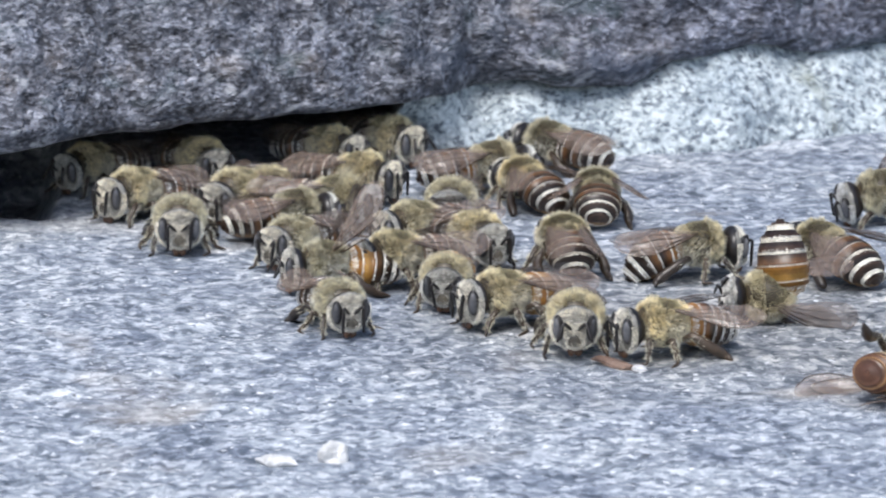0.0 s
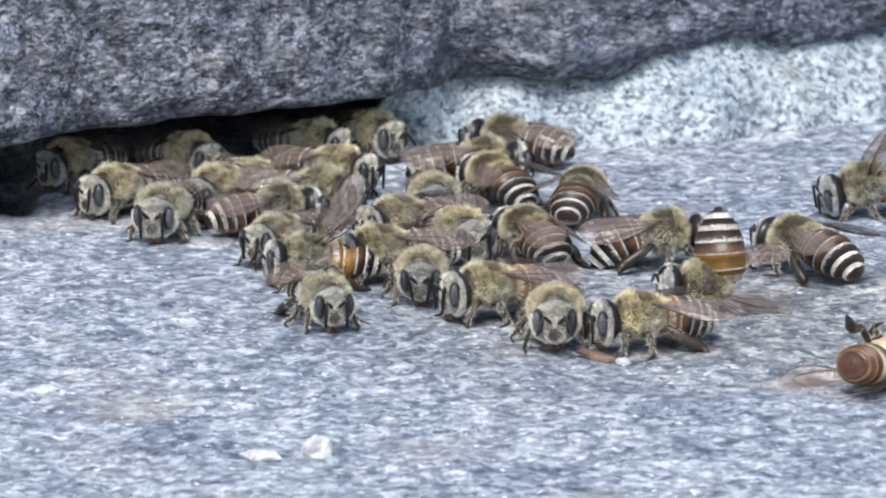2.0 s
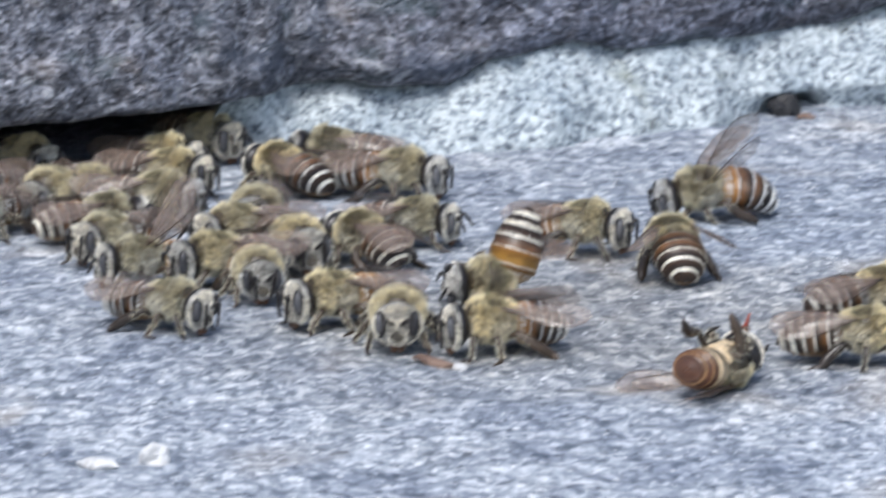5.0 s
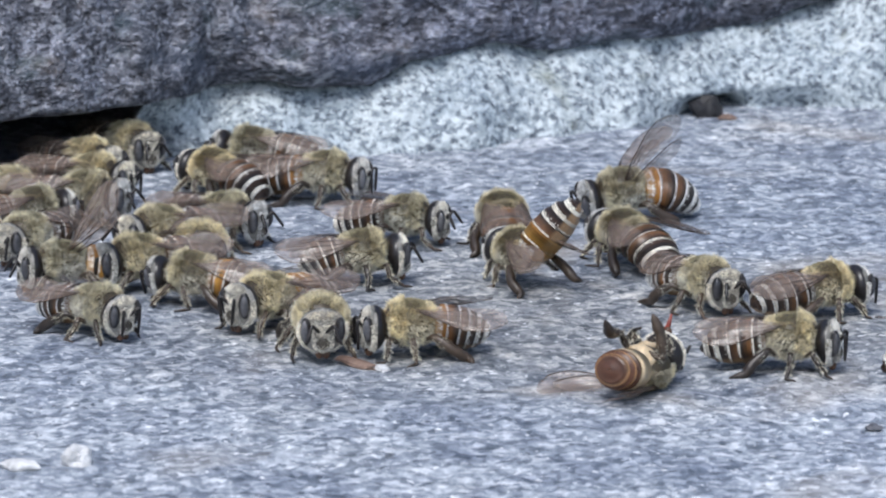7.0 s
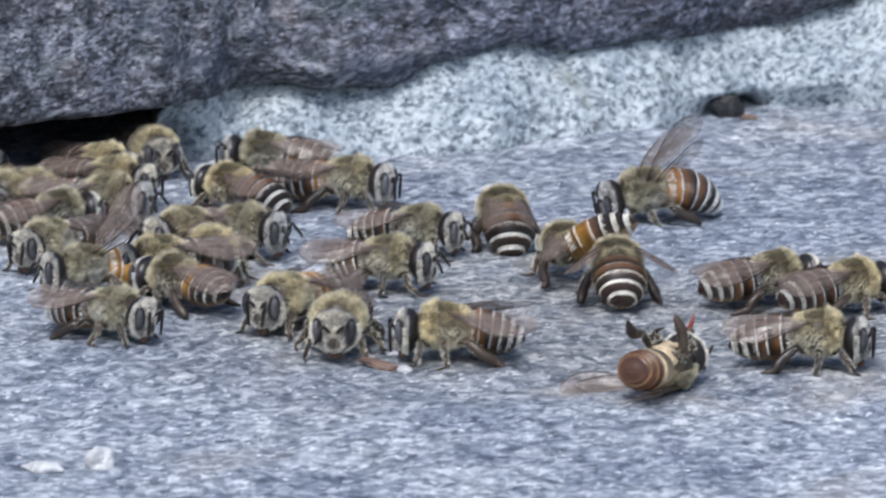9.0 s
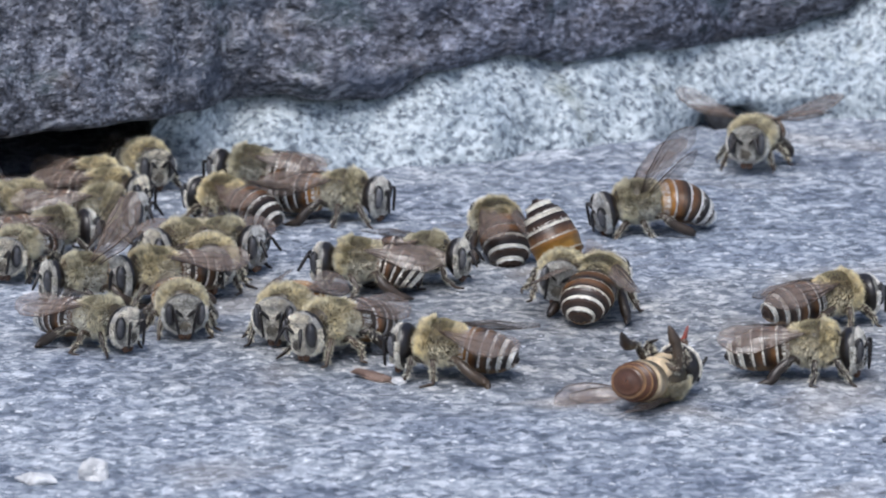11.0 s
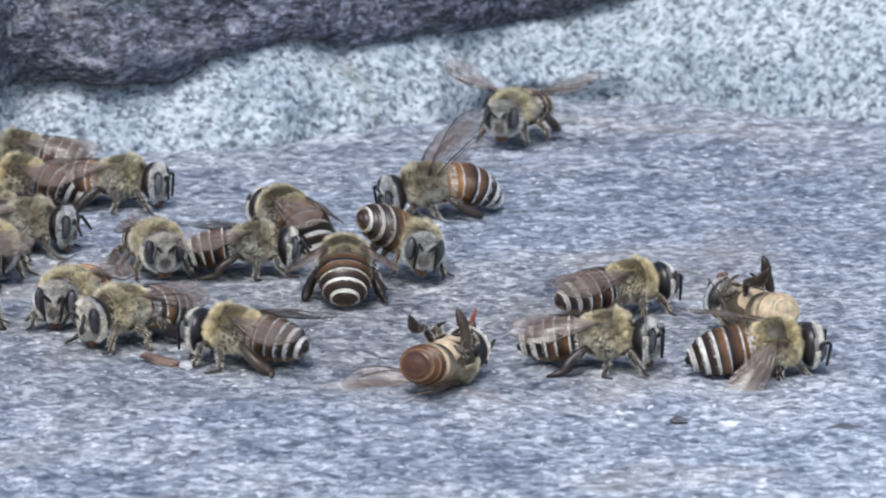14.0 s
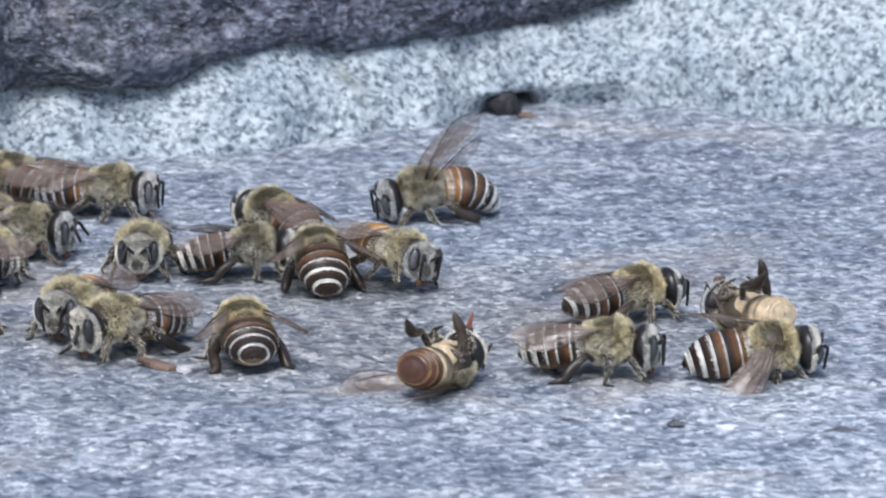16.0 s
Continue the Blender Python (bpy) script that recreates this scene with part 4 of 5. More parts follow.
def motions():
    walk(bee_a, [
        at(0, -34.1, 24.3, 225.0), at(0.9, -34.4, 24.3, 226.6), at(1.8, -34.3, 24.3, 230.0), at(3.3, -34.7, 24.2, 226.6), at(4, -34.3, 24.5, 221.0),
        at(5.1, -34.4, 24.3, 223.9), at(6.6, -34.4, 24.5, 225.1), at(7.5, -34.3, 24.1, 230.5), at(8.5, -34.6, 24.3, 229.7),
        at(9.7, -34.5, 24.4, 226.2), at(11.3, -34.6, 24.4, 222.1), at(12.6, -34.5, 24.2, 222.4), at(14.1, -34.5, 24.5, 229.2),
        at(15.3, -34.6, 24.1, 226.1), at(16, -34.6, 24.1, 226.1),
    ])
    walk(bee_b, [
        at(0, -29.0, 11.6, 225.0), at(1.4, -29.3, 10.2, 228.0), at(2.7, -28.8, 13.9, 226.2), at(3.7, -28.7, 16.4, 224.9),
        at(4.6, -28.4, 16.5, 219.7), at(5.9, -28.6, 16.6, 224.2), at(7.4, -28.7, 16.5, 224.5), at(8.8, -28.4, 16.5, 219.3),
        at(10, -28.8, 16.2, 220.7), at(11, -28.4, 16.3, 219.1), at(12.6, -28.6, 16.5, 227.3), at(13.4, -28.4, 16.4, 218.9),
        at(14.1, -28.8, 16.2, 225.2), at(15.5, -28.4, 16.4, 223.0), at(16, -28.4, 16.4, 223.0),
    ])
    walk(bee_c, [
        at(0, -24.3, -0.5, 272.0), at(1.5, -23.9, 0.4, 268.0), at(2.5, -25.2, 4.0, 245.5), at(3.5, -26.5, 4.0, 240.0), at(4.5, -26.6, 4.5, 240.0),
        at(16, -26.6, 4.5, 240.0),
    ])
    walk(bee_d, [
        at(0, -23.5, 25.7, 300.0), at(1.1, -23.2, 26.0, 304.1), at(2.6, -22.8, 26.0, 309.3), at(3.5, -22.7, 26.1, 310.0),
        at(4.1, -22.8, 27.0, 307.8), at(5, -22.9, 28.4, 310.0), at(5.5, -23.0, 28.4, 311.8), at(7.1, -22.6, 28.1, 306.9),
        at(8.1, -22.8, 28.4, 305.6), at(9.6, -22.8, 28.4, 314.0), at(10.6, -22.7, 28.2, 308.9), at(11.6, -22.8, 28.4, 305.6),
        at(12.9, -22.8, 28.3, 308.6), at(14, -22.8, 28.3, 309.4), at(15, -22.6, 28.1, 312.3), at(15.9, -22.6, 28.2, 305.7),
        at(16, -22.6, 28.2, 305.7),
    ])
    walk(bee_e, [
        at(0, -19.4, 11.8, 235.0), at(1.2, -19.4, 11.3, 234.6), at(1.5, -19.5, 11.3, 235.0), at(2.6, -19.7, 12.3, 239.2),
        at(3.6, -20.0, 12.6, 240.3), at(5.1, -19.9, 13.7, 239.7), at(6.2, -19.0, 13.9, 244.0), at(7.1, -18.5, 14.4, 240.7),
        at(7.5, -18.4, 14.5, 240.0), at(7.9, -18.5, 14.4, 238.8), at(8.9, -18.5, 14.2, 240.1), at(10.5, -18.6, 13.7, 241.2),
        at(11.6, -18.9, 13.4, 240.0), at(13.1, -18.9, 13.4, 234.0), at(14.4, -18.8, 13.8, 241.7), at(15.4, -18.9, 13.4, 233.5),
        at(16, -18.9, 13.4, 233.5),
    ])
    walk(bee_f, [
        at(0, -13.6, 3.5, 17.0), at(1.1, -13.4, 3.6, 22.3), at(2.3, -13.5, 3.4, 15.5), at(3.5, -13.5, 3.7, 17.0), at(3.8, -13.6, 3.6, 15.6),
        at(4.9, -14.3, 3.1, 14.1), at(6.1, -13.8, 4.7, 22.0), at(7.2, -13.9, 6.8, 18.0), at(7.5, -13.8, 7.4, 20.0), at(8.7, -13.6, 6.3, 22.1),
        at(9.8, -13.5, 5.2, 21.9), at(10.7, -13.5, 4.3, 13.7), at(11.5, -13.1, 3.2, 18.0), at(12.3, -13.1, 3.5, 12.0), at(13.2, -13.1, 3.4, 15.2),
        at(14.3, -13.4, 3.4, 20.2), at(15.4, -13.4, 3.3, 20.0), at(16, -13.4, 3.3, 20.0),
    ])
    walk(bee_g, [
        at(0, -11.1, 32.5, 320.0), at(1, -11.2, 32.8, 320.4), at(1.5, -11.4, 33.2, 320.0), at(1.9, -11.0, 33.0, 321.9), at(3.2, -9.0, 32.0, 327.2),
        at(3.5, -8.8, 31.8, 330.0), at(4.3, -9.4, 30.4, 336.0), at(5, -9.5, 29.3, 338.0), at(5.6, -9.4, 29.0, 332.2), at(6.9, -9.4, 28.5, 322.1),
        at(7.5, -9.3, 28.3, 320.0), at(8.2, -9.5, 27.8, 319.1), at(9, -9.8, 27.0, 315.0), at(9.8, -10.0, 26.4, 317.9), at(10.5, -9.9, 25.9, 316.6),
        at(11.7, -10.0, 25.6, 317.7), at(12.5, -10.3, 25.4, 322.1), at(13.8, -10.3, 25.5, 322.0), at(15.2, -10.3, 25.5, 314.2),
        at(16, -10.3, 25.5, 314.2),
    ])
    walk(bee_h, [
        at(0, -5.3, 36.7, 315.0), at(1.5, -5.3, 35.8, 305.0), at(2.5, -5.0, 37.6, 308.5), at(3.5, -4.7, 37.7, 312.0), at(4.5, -5.1, 38.6, 312.0),
        at(5, -5.2, 39.1, 312.0), at(7.5, -5.3, 34.5, 300.0), at(8.5, -5.0, 33.7, 289.1), at(9, -5.1, 33.9, 285.0), at(11.5, -5.5, 33.7, 298.0),
        at(12, -5.6, 34.6, 303.2), at(16, -5.6, 34.6, 303.2),
    ])
    walk(bee_i, [
        at(0, -7.8, 19.5, 332.0), at(1, -8.3, 19.8, 329.2), at(1.5, -8.4, 20.0, 330.0), at(2.5, -8.4, 20.3, 328.8), at(3.2, -8.4, 20.5, 335.6),
        at(3.5, -8.4, 20.5, 335.0), at(4, -8.4, 21.1, 336.8), at(5, -8.6, 22.0, 335.0), at(5.5, -8.7, 21.5, 332.9), at(6.8, -8.6, 20.5, 334.0),
        at(7.5, -8.5, 19.7, 335.0), at(8.2, -8.5, 19.6, 333.8), at(9, -8.6, 19.9, 335.0), at(9.3, -8.6, 20.0, 335.7), at(10.7, -8.7, 20.0, 334.9),
        at(11.7, -8.6, 20.0, 335.2), at(12.8, -8.6, 20.0, 338.0), at(14.4, -8.7, 20.0, 337.6), at(15.7, -8.3, 19.9, 336.7),
        at(16, -8.3, 19.9, 336.7),
    ])
    walk(bee_j, [
        at(0, -9.8, 8.2, 335.0), at(1.5, -9.6, 9.3, 335.0), at(2.5, -9.9, 9.8, 335.0), at(3.5, -9.5, 8.8, 335.0), at(4.5, -10.2, 11.4, 333.3),
        at(5, -9.5, 10.9, 338.0), at(7.5, -9.1, 11.7, 340.0), at(8.5, -9.1, 10.6, 339.5), at(9, -9.0, 11.2, 338.0), at(11.5, -9.0, 11.5, 345.0),
        at(12, -9.1, 13.7, 338.8), at(16, -9.1, 13.7, 338.8),
    ])
    walk(bee_k, [
        at(0, -13.6, -7.3, 235.0), at(0.7, -13.5, -8.1, 233.9), at(1.5, -13.4, -9.0, 232.0), at(2.2, -13.4, -7.9, 234.1),
        at(3.4, -13.7, -5.7, 229.5), at(4.6, -14.0, -5.1, 231.3), at(5, -14.2, -4.8, 228.0), at(5.3, -14.2, -4.7, 226.1),
        at(6.3, -14.6, -4.5, 235.6), at(7.4, -14.2, -4.5, 235.3), at(8.4, -14.6, -5.3, 230.9), at(9, -14.4, -6.0, 228.0),
        at(9.6, -14.8, -5.5, 231.8), at(10.6, -16.0, -4.6, 241.9), at(11.5, -17.1, -3.6, 255.0), at(12, -17.2, -3.6, 257.2),
        at(13.2, -16.9, -3.3, 256.4), at(14.7, -17.3, -3.5, 257.6), at(16, -17.0, -3.6, 252.3),
    ])
    walk(bee_l, [
        at(0, -10.5, -17.9, 195.0), at(1.5, -10.4, -16.9, 192.0), at(2.4, -10.7, -17.4, 189.4), at(3.3, -10.5, -17.0, 191.3),
        at(4.6, -11.1, -15.5, 191.7), at(5, -11.1, -15.0, 195.0), at(5.5, -11.1, -15.2, 197.5), at(6.8, -10.9, -16.3, 190.9),
        at(7.5, -10.9, -16.7, 195.0), at(8.1, -10.9, -16.8, 198.5), at(9, -10.9, -17.1, 195.0), at(9.4, -10.8, -16.8, 193.4),
        at(10.3, -10.4, -16.3, 194.1), at(11.4, -10.5, -15.5, 194.6), at(12.5, -10.3, -15.4, 198.1), at(14.1, -10.1, -15.3, 200.4),
        at(15.6, -10.4, -15.7, 195.4), at(16, -10.4, -15.7, 195.4),
    ])
    walk(bee_m, [
        at(0, -9.1, -32.1, 290.0), at(1.5, -8.9, -32.1, 285.0), at(2.5, -8.8, -31.3, 289.4), at(3.5, -8.6, -28.5, 300.0),
        at(4.5, -8.7, -30.0, 314.3), at(5, -7.8, -31.5, 325.0), at(7.5, -7.5, -32.8, 312.0), at(8.5, -7.7, -33.1, 320.7), at(9, -7.9, -33.2, 325.0),
        at(11.3, -8.8, -31.7, 318.9), at(12, -8.9, -30.7, 322.0), at(16, -8.9, -30.7, 322.0),
    ])
    walk(bee_n, [
        at(0, 0.3, -22.4, 265.0), at(1.5, -0.2, -22.5, 268.0), at(2.5, -0.5, -21.6, 268.0), at(3.5, -0.5, -19.7, 268.0), at(4.5, -0.4, -20.2, 274.7),
        at(5, -0.5, -19.3, 278.0), at(6.4, 3.3, -16.9, 221.9), at(7.5, -2.1, -24.0, 140.0), at(8.5, -2.9, -23.8, 140.0), at(9.2, -2.8, -20.7, 141.2),
        at(10.3, -1.9, -23.8, 227.7), at(11.3, -1.7, -27.8, 283.8), at(12, -1.7, -29.6, 285.0), at(16, -1.7, -29.6, 285.0),
    ])
    walk(bee_o, [
        at(0, 0.8, 7.9, 265.0), at(1.5, 0.5, 6.8, 255.0), at(2.5, 1.0, 7.8, 291.6), at(3.5, 0.3, 7.4, 250.0), at(4.5, 0.1, 9.4, 257.3),
        at(5, -0.5, 5.0, 262.0), at(6.2, 5.6, 8.3, 294.1), at(7.5, 3.0, -1.6, 338.0), at(8.5, 3.5, -2.6, 336.0), at(9, 3.4, -2.2, 335.0),
        at(9.2, 3.2, -3.2, 334.8), at(11.3, 2.0, -2.9, 333.2), at(12, 4.2, 3.1, 333.3), at(13, 5.7, 0.6, 338.0), at(13.5, 5.0, -1.2, 340.7),
        at(14.5, 3.6, -1.6, 342.0), at(15.5, 3.5, -3.5, 350.6), at(16, 4.1, -2.3, 345.0),
    ])
    walk(bee_p, [
        at(0, 2.9, -7.0, 300.0), at(1.5, 2.8, -8.0, 295.0), at(2.5, 3.2, -7.3, 292.5), at(3.5, 2.8, -8.0, 290.0), at(4.5, 2.7, -9.6, 291.0),
        at(5, 3.1, -8.6, 290.0), at(7.5, 0.9, -10.8, 275.0), at(8.5, 0.3, -12.5, 273.0), at(9.2, 0.5, -10.7, 272.8), at(11.3, 0.9, -9.9, 270.2),
        at(12, 0.4, -10.5, 270.0), at(16, 0.4, -10.5, 270.0),
    ])
    walk(bee_q, [
        at(0, 5.2, -30.2, 210.0), at(1.5, 5.2, -30.1, 207.0), at(2.5, 5.3, -28.9, 206.0), at(3.5, 5.4, -28.4, 205.0), at(4.5, 5.4, -30.0, 205.0),
        at(5, 5.9, -30.3, 205.0), at(7.5, 7.2, -30.8, 225.0), at(8.5, 6.8, -31.6, 233.4), at(9, 6.8, -30.3, 235.0), at(9.2, 6.4, -29.5, 244.0),
        at(11.3, 7.5, -29.8, 252.4), at(12, 7.0, -27.0, 252.9), at(13, 7.5, -28.1, 252.0), at(13.5, 7.3, -29.2, 250.5), at(14.5, 7.0, -29.2, 250.0),
        at(15.5, 7.5, -32.2, 248.7), at(16, 7.4, -31.4, 248.0),
    ])
    walk(bee_r, [
        at(0, 11.4, -37.8, 268.0), at(1.5, 11.1, -38.0, 268.0), at(2.5, 11.1, -37.5, 268.0), at(3.5, 11.3, -36.0, 268.0),
        at(4.5, 11.5, -36.7, 268.0), at(5, 11.6, -36.7, 268.0), at(7.5, 11.6, -38.8, 272.0), at(8.5, 11.4, -37.9, 267.4), at(9, 11.3, -38.2, 262.0),
        at(9.2, 11.3, -36.3, 256.6), at(11.3, 11.2, -35.7, 219.4), at(12, 11.2, -33.4, 213.8), at(13, 11.2, -34.7, 216.0),
        at(13.5, 11.5, -35.9, 212.8), at(14.5, 11.2, -37.3, 214.0), at(15.5, 10.7, -39.5, 214.0), at(16, 11.1, -38.6, 214.0),
    ])
    walk(bee_s, [
        at(0, 18.7, -40.8, 200.0), at(1.5, 18.2, -40.9, 198.0), at(2.5, 18.3, -40.4, 194.0), at(3.5, 18.8, -40.2, 190.0),
        at(4.5, 19.1, -40.0, 192.2), at(5, 19.4, -40.6, 192.0), at(7.5, 19.1, -41.2, 184.0), at(8.5, 19.7, -42.0, 182.0), at(9, 20.1, -41.9, 178.0),
        at(9.2, 20.1, -43.6, 175.2), at(11.3, 20.2, -43.8, 164.3), at(12, 19.4, -45.4, 163.4), at(13, 20.1, -44.6, 158.0),
        at(13.5, 20.3, -44.6, 155.6), at(14.5, 20.8, -44.7, 145.0), at(15, 21.1, -43.8, 122.7), at(15.5, 21.9, -43.3, 100.8),
        at(16, 21.9, -41.5, 95.0),
    ])
    walk(bee_t, [
        at(0, 7.6, 18.0, 120.0), at(1.5, 8.2, 16.6, 108.0), at(2.5, 3.0, 18.7, 141.9), at(3.5, 1.4, 23.8, 160.0), at(4.5, 1.5, 23.9, 155.8),
        at(5, 1.7, 25.0, 135.0), at(7.5, 2.9, 21.1, 135.0), at(8.5, 2.4, 15.2, 141.7), at(9, 2.3, 16.9, 140.0), at(9.2, 1.8, 16.1, 139.8),
        at(11.3, 2.4, 17.3, 138.2), at(12, 3.6, 18.6, 136.7), at(13, 4.1, 17.4, 148.0), at(13.5, 4.0, 16.7, 155.0), at(14.5, 2.1, 21.5, 155.0),
        at(16, 1.0, 20.8, 155.0),
    ])
    walk(bee_u, [
        at(0, 14.5, 13.1, 90.0), at(1.5, 14.9, 11.6, 90.0), at(2.5, 14.1, 9.6, 48.3), at(3.5, 12.4, 6.1, -2.0), at(4.5, 14.2, 1.8, -21.8),
        at(5, 14.4, 0.9, -17.0), at(6.4, 21.0, 5.8, -17.0), at(7.5, 20.2, -1.0, -17.0), at(8.5, 19.6, -1.3, -19.8), at(9, 19.8, -1.8, -20.0),
        at(9.2, 19.9, -2.2, -16.5), at(11.3, 21.1, -9.1, -15.7), at(11.5, 21.5, -9.5, -17.0), at(12, 21.4, -10.2, -24.0), at(13, 22.8, -12.4, -15.0),
        at(13.5, 24.0, -12.0, -7.2), at(14.5, 24.3, -10.7, -3.0), at(15.5, 24.0, -11.7, 1.4), at(16, 24.4, -10.4, 0.0),
    ])
    walk(bee_v, [
        at(0, 10.3, 34.8, 147.0), at(1.5, 8.1, 34.9, 155.0), at(2.5, 7.6, 33.3, 156.5), at(3.5, 8.4, 34.9, 158.0), at(4.5, 5.6, 32.8, 162.0),
        at(5, 6.7, 32.0, 164.0), at(7.5, 6.6, 32.7, 164.0), at(8.5, 5.7, 31.3, 165.3), at(9, 5.6, 31.2, 166.0), at(11.3, 4.9, 29.5, 166.0),
        at(12, 5.3, 28.2, 166.0), at(13.5, 3.6, 30.3, 166.0), at(16, 2.8, 21.7, 166.0),
    ])
    walk(bee_w, [
        at(0, 4.9, 24.1, 14.0), at(1.5, 5.1, 22.5, 12.0), at(2.5, 7.0, 23.5, 4.9), at(3.5, 11.7, 19.1, -8.0), at(4.5, 15.3, 21.6, -13.9),
        at(5, 13.6, 20.8, -22.0), at(7.5, 13.7, 19.6, -15.0), at(8.5, 13.5, 18.3, -16.6), at(9, 13.9, 18.1, -20.0), at(9.2, 13.3, 16.4, -18.1),
        at(11.3, 14.1, 18.0, -21.2), at(12, 14.5, 20.5, -24.8), at(13, 13.8, 19.2, -20.0), at(13.5, 13.6, 17.4, -18.1), at(14.5, 12.6, 16.2, -17.0),
        at(15.5, 12.8, 14.8, -17.0), at(16, 12.3, 14.6, -17.0),
    ])
    walk(bee_x, [
        at(0, 11.0, -8.0, 100.0), at(1.5, 10.4, -9.2, 115.0), at(2.5, 8.2, -5.4, 125.8), at(3.5, 8.5, -6.2, 140.0), at(4.5, 8.9, -5.9, 134.2),
        at(5, 9.0, -6.4, 130.0), at(5.8, 12.1, -0.7, 99.9), at(6.5, 16.1, -9.1, 48.3), at(7.3, 16.1, -14.1, -11.8), at(7.5, 16.8, -14.1, -15.0),
        at(8.5, 16.9, -14.8, -15.0), at(9, 16.4, -15.5, -15.0), at(9.2, 16.7, -17.1, -15.7), at(9.8, 14.9, -13.3, -72.4),
        at(10.6, 14.1, -12.2, -128.6), at(11.3, 14.2, -11.3, -211.9), at(11.5, 10.7, -11.1, -210.0), at(11.75, 13.5, -8.0, -118.3),
        at(12, 14.7, -7.1, -66.0), at(13, 14.8, -11.1, -68.0), at(13.5, 15.0, -11.4, -76.1), at(14.5, 15.3, -9.6, -80.0),
        at(15.5, 14.7, -12.4, -83.9), at(16, 14.3, -9.1, -98.0),
    ])
    walk(bee_y, [
        at(0, 23.3, -10.6, 10.0), at(1.5, 21.7, -10.4, 12.0), at(2.5, 22.4, -5.7, -1.5), at(3.5, 26.7, -4.0, -15.0), at(4.5, 29.5, -4.1, -21.3),
        at(5, 29.9, -2.4, -25.0), at(5.8, 34.2, 5.4, 40.5), at(6.6, 31.9, 1.3, 81.5), at(7.5, 27.7, 1.8, 100.0), at(8.5, 28.2, 4.3, 100.5),
        at(9, 27.6, 3.8, 94.0), at(9.2, 28.1, 2.8, 89.7), at(11.3, 27.4, 4.0, 98.9), at(11.5, 27.3, 3.8, 96.0), at(12, 27.3, 2.0, 94.1),
        at(13, 27.4, 2.7, 98.0), at(13.5, 27.7, 2.9, 101.1), at(14.5, 27.0, 0.8, 128.0), at(15.5, 26.6, 1.6, 127.7), at(16, 26.7, 3.1, 125.0),
    ])
    walk(bee_bb, [
        at(0, 34.1, -10.4, 130.0), at(1.5, 33.3, -12.3, 132.0), at(2.5, 33.6, -10.2, 138.4), at(3.5, 34.4, -9.4, 140.0), at(4.5, 36.4, -8.1, 113.9),
        at(5, 37.2, -9.6, 95.0), at(6.3, 42.2, -3.2, 97.9), at(7.5, 38.5, -9.9, 130.0), at(8.5, 38.0, -13.5, 89.2), at(9, 36.6, -18.1, 90.0),
        at(9.2, 36.1, -20.7, 90.2), at(11.3, 35.3, -19.9, 61.1), at(11.5, 35.0, -21.6, 52.0), at(12, 34.9, -23.2, 43.5), at(12.5, 32.4, -25.0, 63.0),
        at(13, 32.2, -20.7, 80.0), at(13.5, 31.7, -18.1, 85.4), at(14.5, 31.7, -19.9, 88.0), at(15.5, 29.6, -18.0, 92.9), at(16, 30.0, -13.5, 93.0),
    ])
    walk(bee_y3, [
        at(0, 68.4, -13.5, 183.2), at(5, 68.4, -13.5, 183.2), at(6.2, 54.9, -10.7, 211.1), at(6.7, 48.6, -19.4, 266.3), at(7.1, 45.2, -25.2, 312.6),
        at(7.5, 43.9, -23.5, 342.0), at(8.5, 48.4, -22.2, 363.7), at(9, 50.5, -22.7, 374.0), at(9.2, 49.7, -20.7, 374.0),
        at(10.1, 60.2, -14.8, 395.6), at(11.3, 120.5, -4.9, 388.5), at(16, 120.5, -4.9, 388.5),
    ])
    walk(bee_ee1, [
        at(0, 54.1, -29.2, 20.0), at(5, 54.1, -29.2, 20.0), at(7.5, 56.7, -27.3, 20.0), at(8.5, 56.2, -30.4, 21.3), at(9.2, 57.1, -25.3, 21.7),
        at(11.3, 55.8, -27.4, 22.3), at(12, 55.6, -28.9, 22.7), at(13, 58.1, -25.6, 24.0), at(13.5, 57.0, -29.1, 20.0), at(14.5, 56.2, -29.3, 20.0),
        at(15.5, 56.4, -32.4, 18.6), at(16, 57.1, -30.0, 20.0),
    ])
    walk(bee_ee2, [
        at(0, 51.2, -45.0, 350.0), at(5, 51.2, -45.0, 350.0), at(7.5, 51.2, -47.2, 350.0), at(8.5, 51.3, -45.4, 350.0), at(9.2, 51.9, -46.2, 350.0),
        at(11.3, 52.0, -45.7, 350.0), at(12, 51.4, -46.8, 350.0), at(13, 52.7, -45.2, 350.0), at(13.5, 51.7, -49.0, 350.0),
        at(14.5, 52.5, -48.2, 350.0), at(15.5, 51.5, -50.7, 350.0), at(16, 52.3, -49.9, 350.0),
    ])
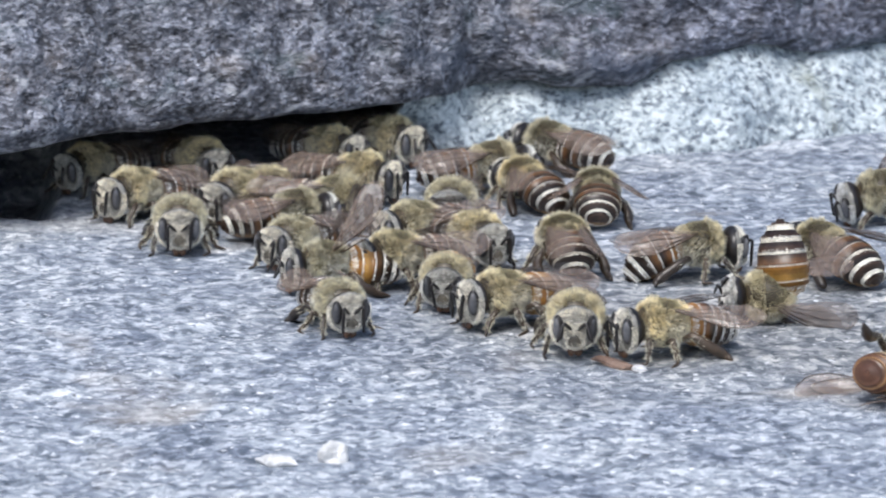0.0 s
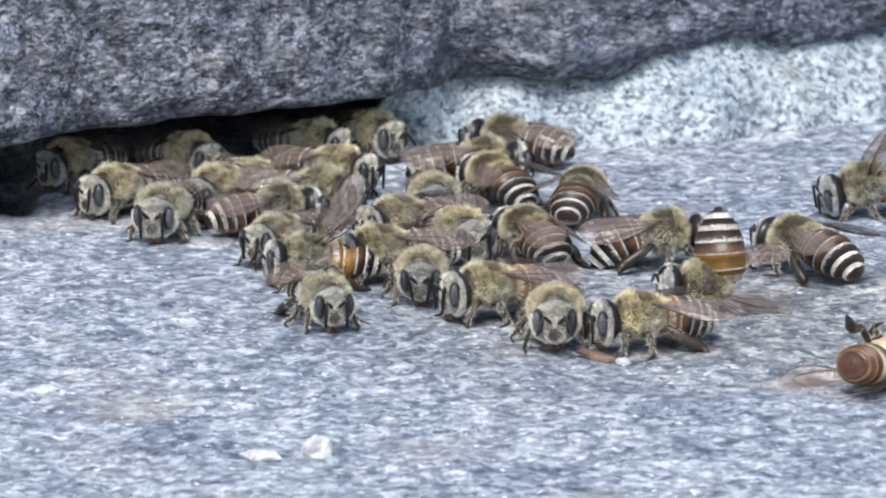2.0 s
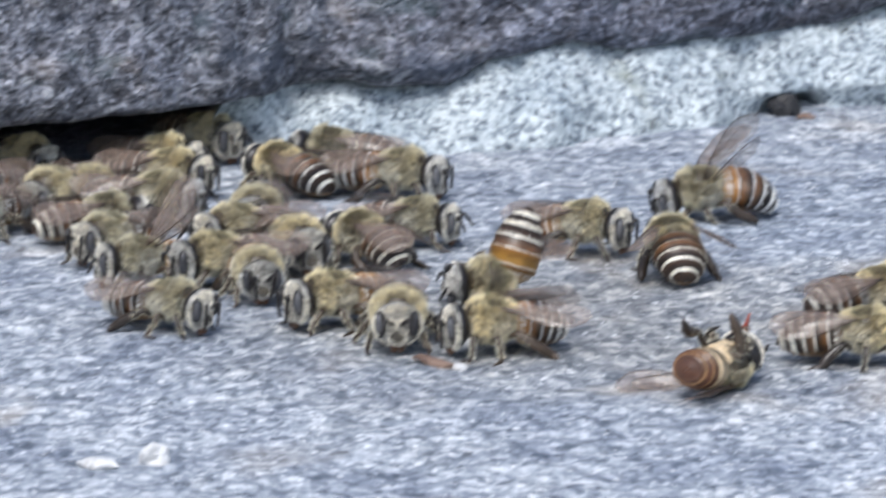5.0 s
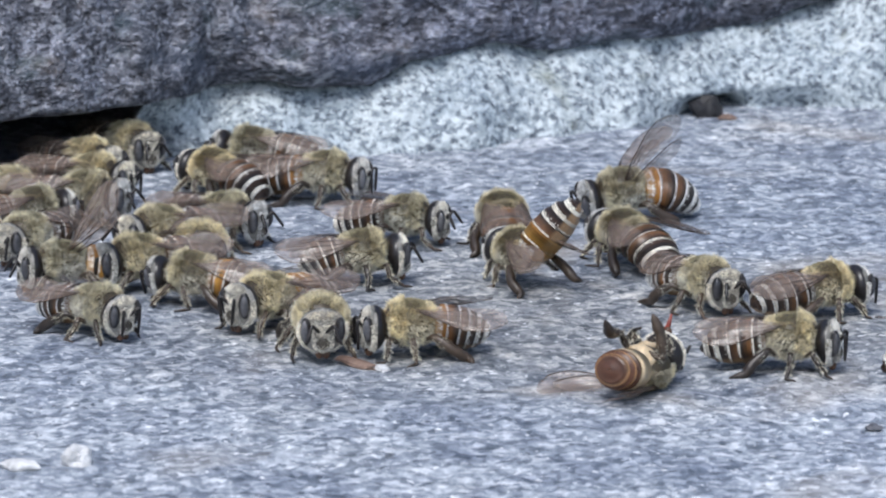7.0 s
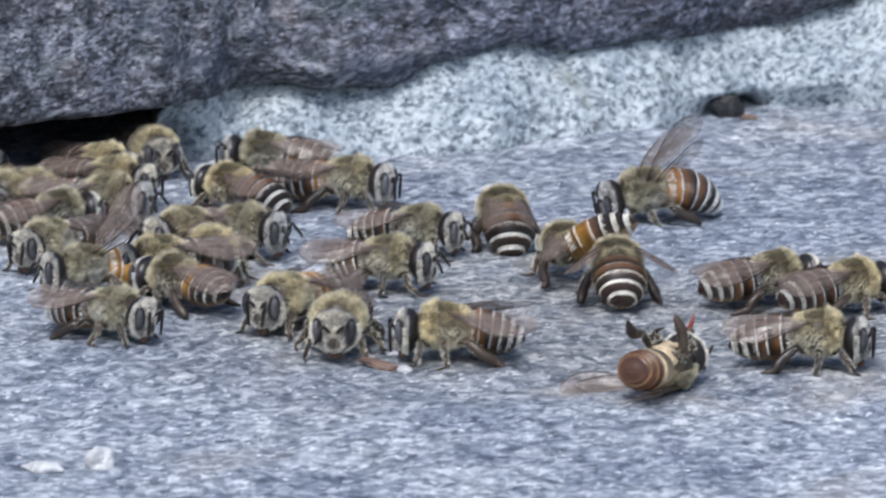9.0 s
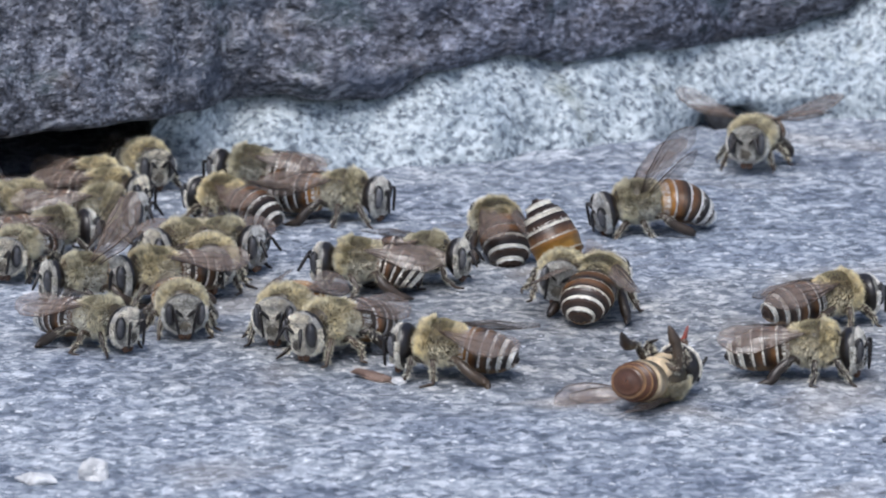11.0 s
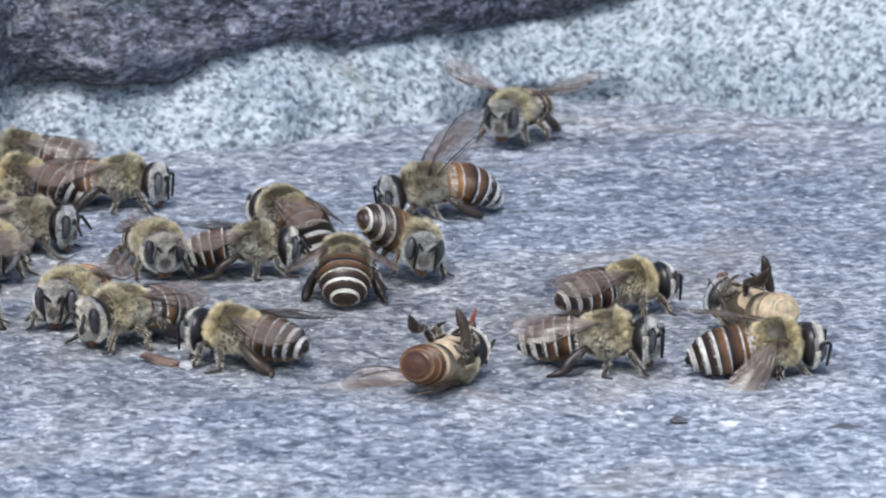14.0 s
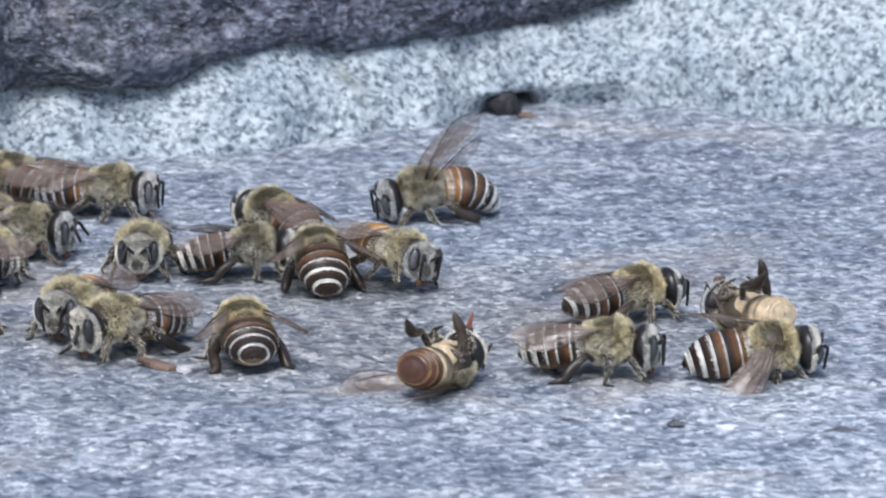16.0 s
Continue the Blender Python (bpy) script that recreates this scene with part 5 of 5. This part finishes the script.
    walk(bee_gg, [
        at(0, 129.7, 6.3, 199.7, 95.0, 0.0, 0.0), at(9.5, 129.7, 6.3, 199.7, 95.0, 0.0, 0.0), at(10.3, 67.0, 36.9, 219.7, 8.0, -10.0, 0.0),
        at(10.6, 56.0, 38.9, 244.7, 0.5), at(11.3, 55.0, 40.9, 262.0, 0.5), at(11.5, 56.4, 43.7, 278.0, 0.5), at(12, 57.7, 46.9, 298.0, 0.5),
        at(12.5, 58.1, 48.2, 294.0, 0.5), at(12.9, 57.6, 47.9, 290.0, 0.5), at(13.2, 55.4, 46.0, 246.0, 0.5), at(13.5, 53.4, 44.6, 220.0, 0.5),
        at(13.8, 53.0, 43.6, 226.0, 0.5), at(14.2, 52.8, 44.4, 268.0, 0.5), at(14.5, 52.8, 46.2, 299.0, 0.5), at(15, 52.8, 45.6, 308.0, 0.5),
        at(15.5, 53.5, 44.0, 310.0, 0.5), at(15.7, 53.5, 44.0, 300.0, 0.5), at(15.9, 53.6, 44.0, 304.0, 0.5), at(16, 78.5, 40.7, 328.3, 85.0, -20.0, 0.0),
    ])
    walk(bee_e1, [
        at(0, -2.6, -2.5, 214.0), at(11.5, -1.2, -3.4, 214.0), at(11.75, -0.1, -1.9, 179.9), at(12, 0.4, 4.0, 140.0), at(16, 0.4, 4.0, 140.0),
    ])
    walk(bee_e2, [
        at(0, -16.6, 14.3, 291.0), at(1.5, -16.5, 14.9, 295.4), at(2.2, -16.6, 15.6, 293.3), at(3.6, -16.6, 16.3, 288.6),
        at(4.6, -16.3, 15.9, 295.8), at(5.6, -16.5, 16.1, 288.4), at(6.6, -16.4, 16.0, 290.8), at(7.8, -16.4, 16.1, 288.7),
        at(9.3, -16.3, 15.9, 293.9), at(10.1, -16.6, 16.0, 291.8), at(11.5, -16.5, 16.2, 294.2), at(12.7, -16.3, 16.0, 291.8),
        at(14.1, -16.5, 16.3, 290.5), at(15.5, -16.4, 16.0, 287.2), at(16, -16.4, 16.0, 287.2),
    ])
    walk(bee_e4, [
        at(0, -4.3, -15.1, 207.0), at(1.6, -4.2, -15.0, 202.5), at(2.7, -4.2, -15.1, 205.1), at(3.6, -4.5, -15.0, 204.0), at(5, -4.3, -14.9, 207.1),
        at(6.2, -4.4, -15.2, 209.3), at(7.5, -4.1, -15.2, 205.8), at(8.6, -4.3, -14.9, 204.0), at(9.8, -4.3, -15.1, 202.0),
        at(10.7, -4.2, -14.9, 203.0), at(11.6, -4.4, -15.2, 210.8), at(13, -4.4, -15.2, 210.6), at(13.8, -4.5, -15.2, 207.3),
        at(15, -4.2, -15.1, 207.3), at(15.8, -4.1, -14.9, 203.2), at(16, -4.1, -14.9, 203.2),
    ])
    walk(bee_z, [
        at(0, 28.0, -26.4, 187.23, 1.1, 0, -60), at(1.5, 25.3, -24.6, 187.23, 1.1, 0, -60), at(2.5, 22.5, -25.2, 187.23, 1.1, 0, -60),
        at(3.5, 19.9, -24.7, 187.23, 1.1, 0, -60), at(4.5, 19.8, -19.0, 187.23, 0.6, 0, -60), at(5, 19.6, -19.6, 191.518, 0.6, 0, -60),
        at(6.3, 27.5, -16.5, 150, 0.4, 0, -30), at(7.5, 31.1, -12.3, 104, 0.2, 0, 0), at(8.5, 31.9, -11.1, 100, 0.2, 0, 0),
        at(9.2, 32.5, -12.4, 100, 0.2, 0, 0), at(10.2, 31.0, -18.4, 185.0, 0.4, 0, -5),
        at(10.8, 31.7, -18.6, 240.0, 0.6, 0, -8), at(11.3, 32.3, -18.6, 284.091, 0.6, 0, -10), at(11.5, 32.7, -17.9, 291.711, 0.6, 0, -10), at(12, 36.2, -17.3, 300.058, 0.6, 0, -10),
        at(12.5, 36.3, -18.1, 298.317, 0.6, 0, -10), at(13.5, 37.3, -15.2, 284.091, 0.6, 0, -10), at(14.5, 38.4, -13.4, 278.34, 0.6, 0, -10),
        at(15.5, 37.5, -15.3, 301.839, 0.6, 0, -10), at(16, 37.0, -16.8, 301.839, 0.6, 0, -10),
    ])
    # The fighting bee's abdomen swings on its thorax.
    tail = next(o for o in bee_z.children if o.name.startswith("abdomen"))
    walk(tail, [(t, swung(d)) for t, d in (
        (0, (0.15, -0.83, 0.46)), (2.5, (0.12, -0.83, 0.46)), (3.5, (-0.10, -0.82, 0.49)), (4.5, (-0.35, -0.78, 0.50)), (5, (-0.26, -0.85, 0.43)), (6.3, (-0.30, -0.75, 0.6)), (7.5, (-0.10, -0.54, 0.83)), (8.5, (-0.15, -0.76, 0.62)), (9.2, (-0.15, -0.79, 0.58)), (10.2, (-0.14, -0.5, 0.8)), (11.3, (-0.09, -0.49, 0.83)), (12, (-0.39, -0.59, 0.66)), (13.5, (0.44, -0.81, 0.42)), (14.5, (0.51, -0.77, 0.42)), (15.2, (0.25, -0.84, 0.31)), (15.6, (-0.14, -0.84, 0.21)), (16, (-0.93, 0.07, 0.22)))])


motions()
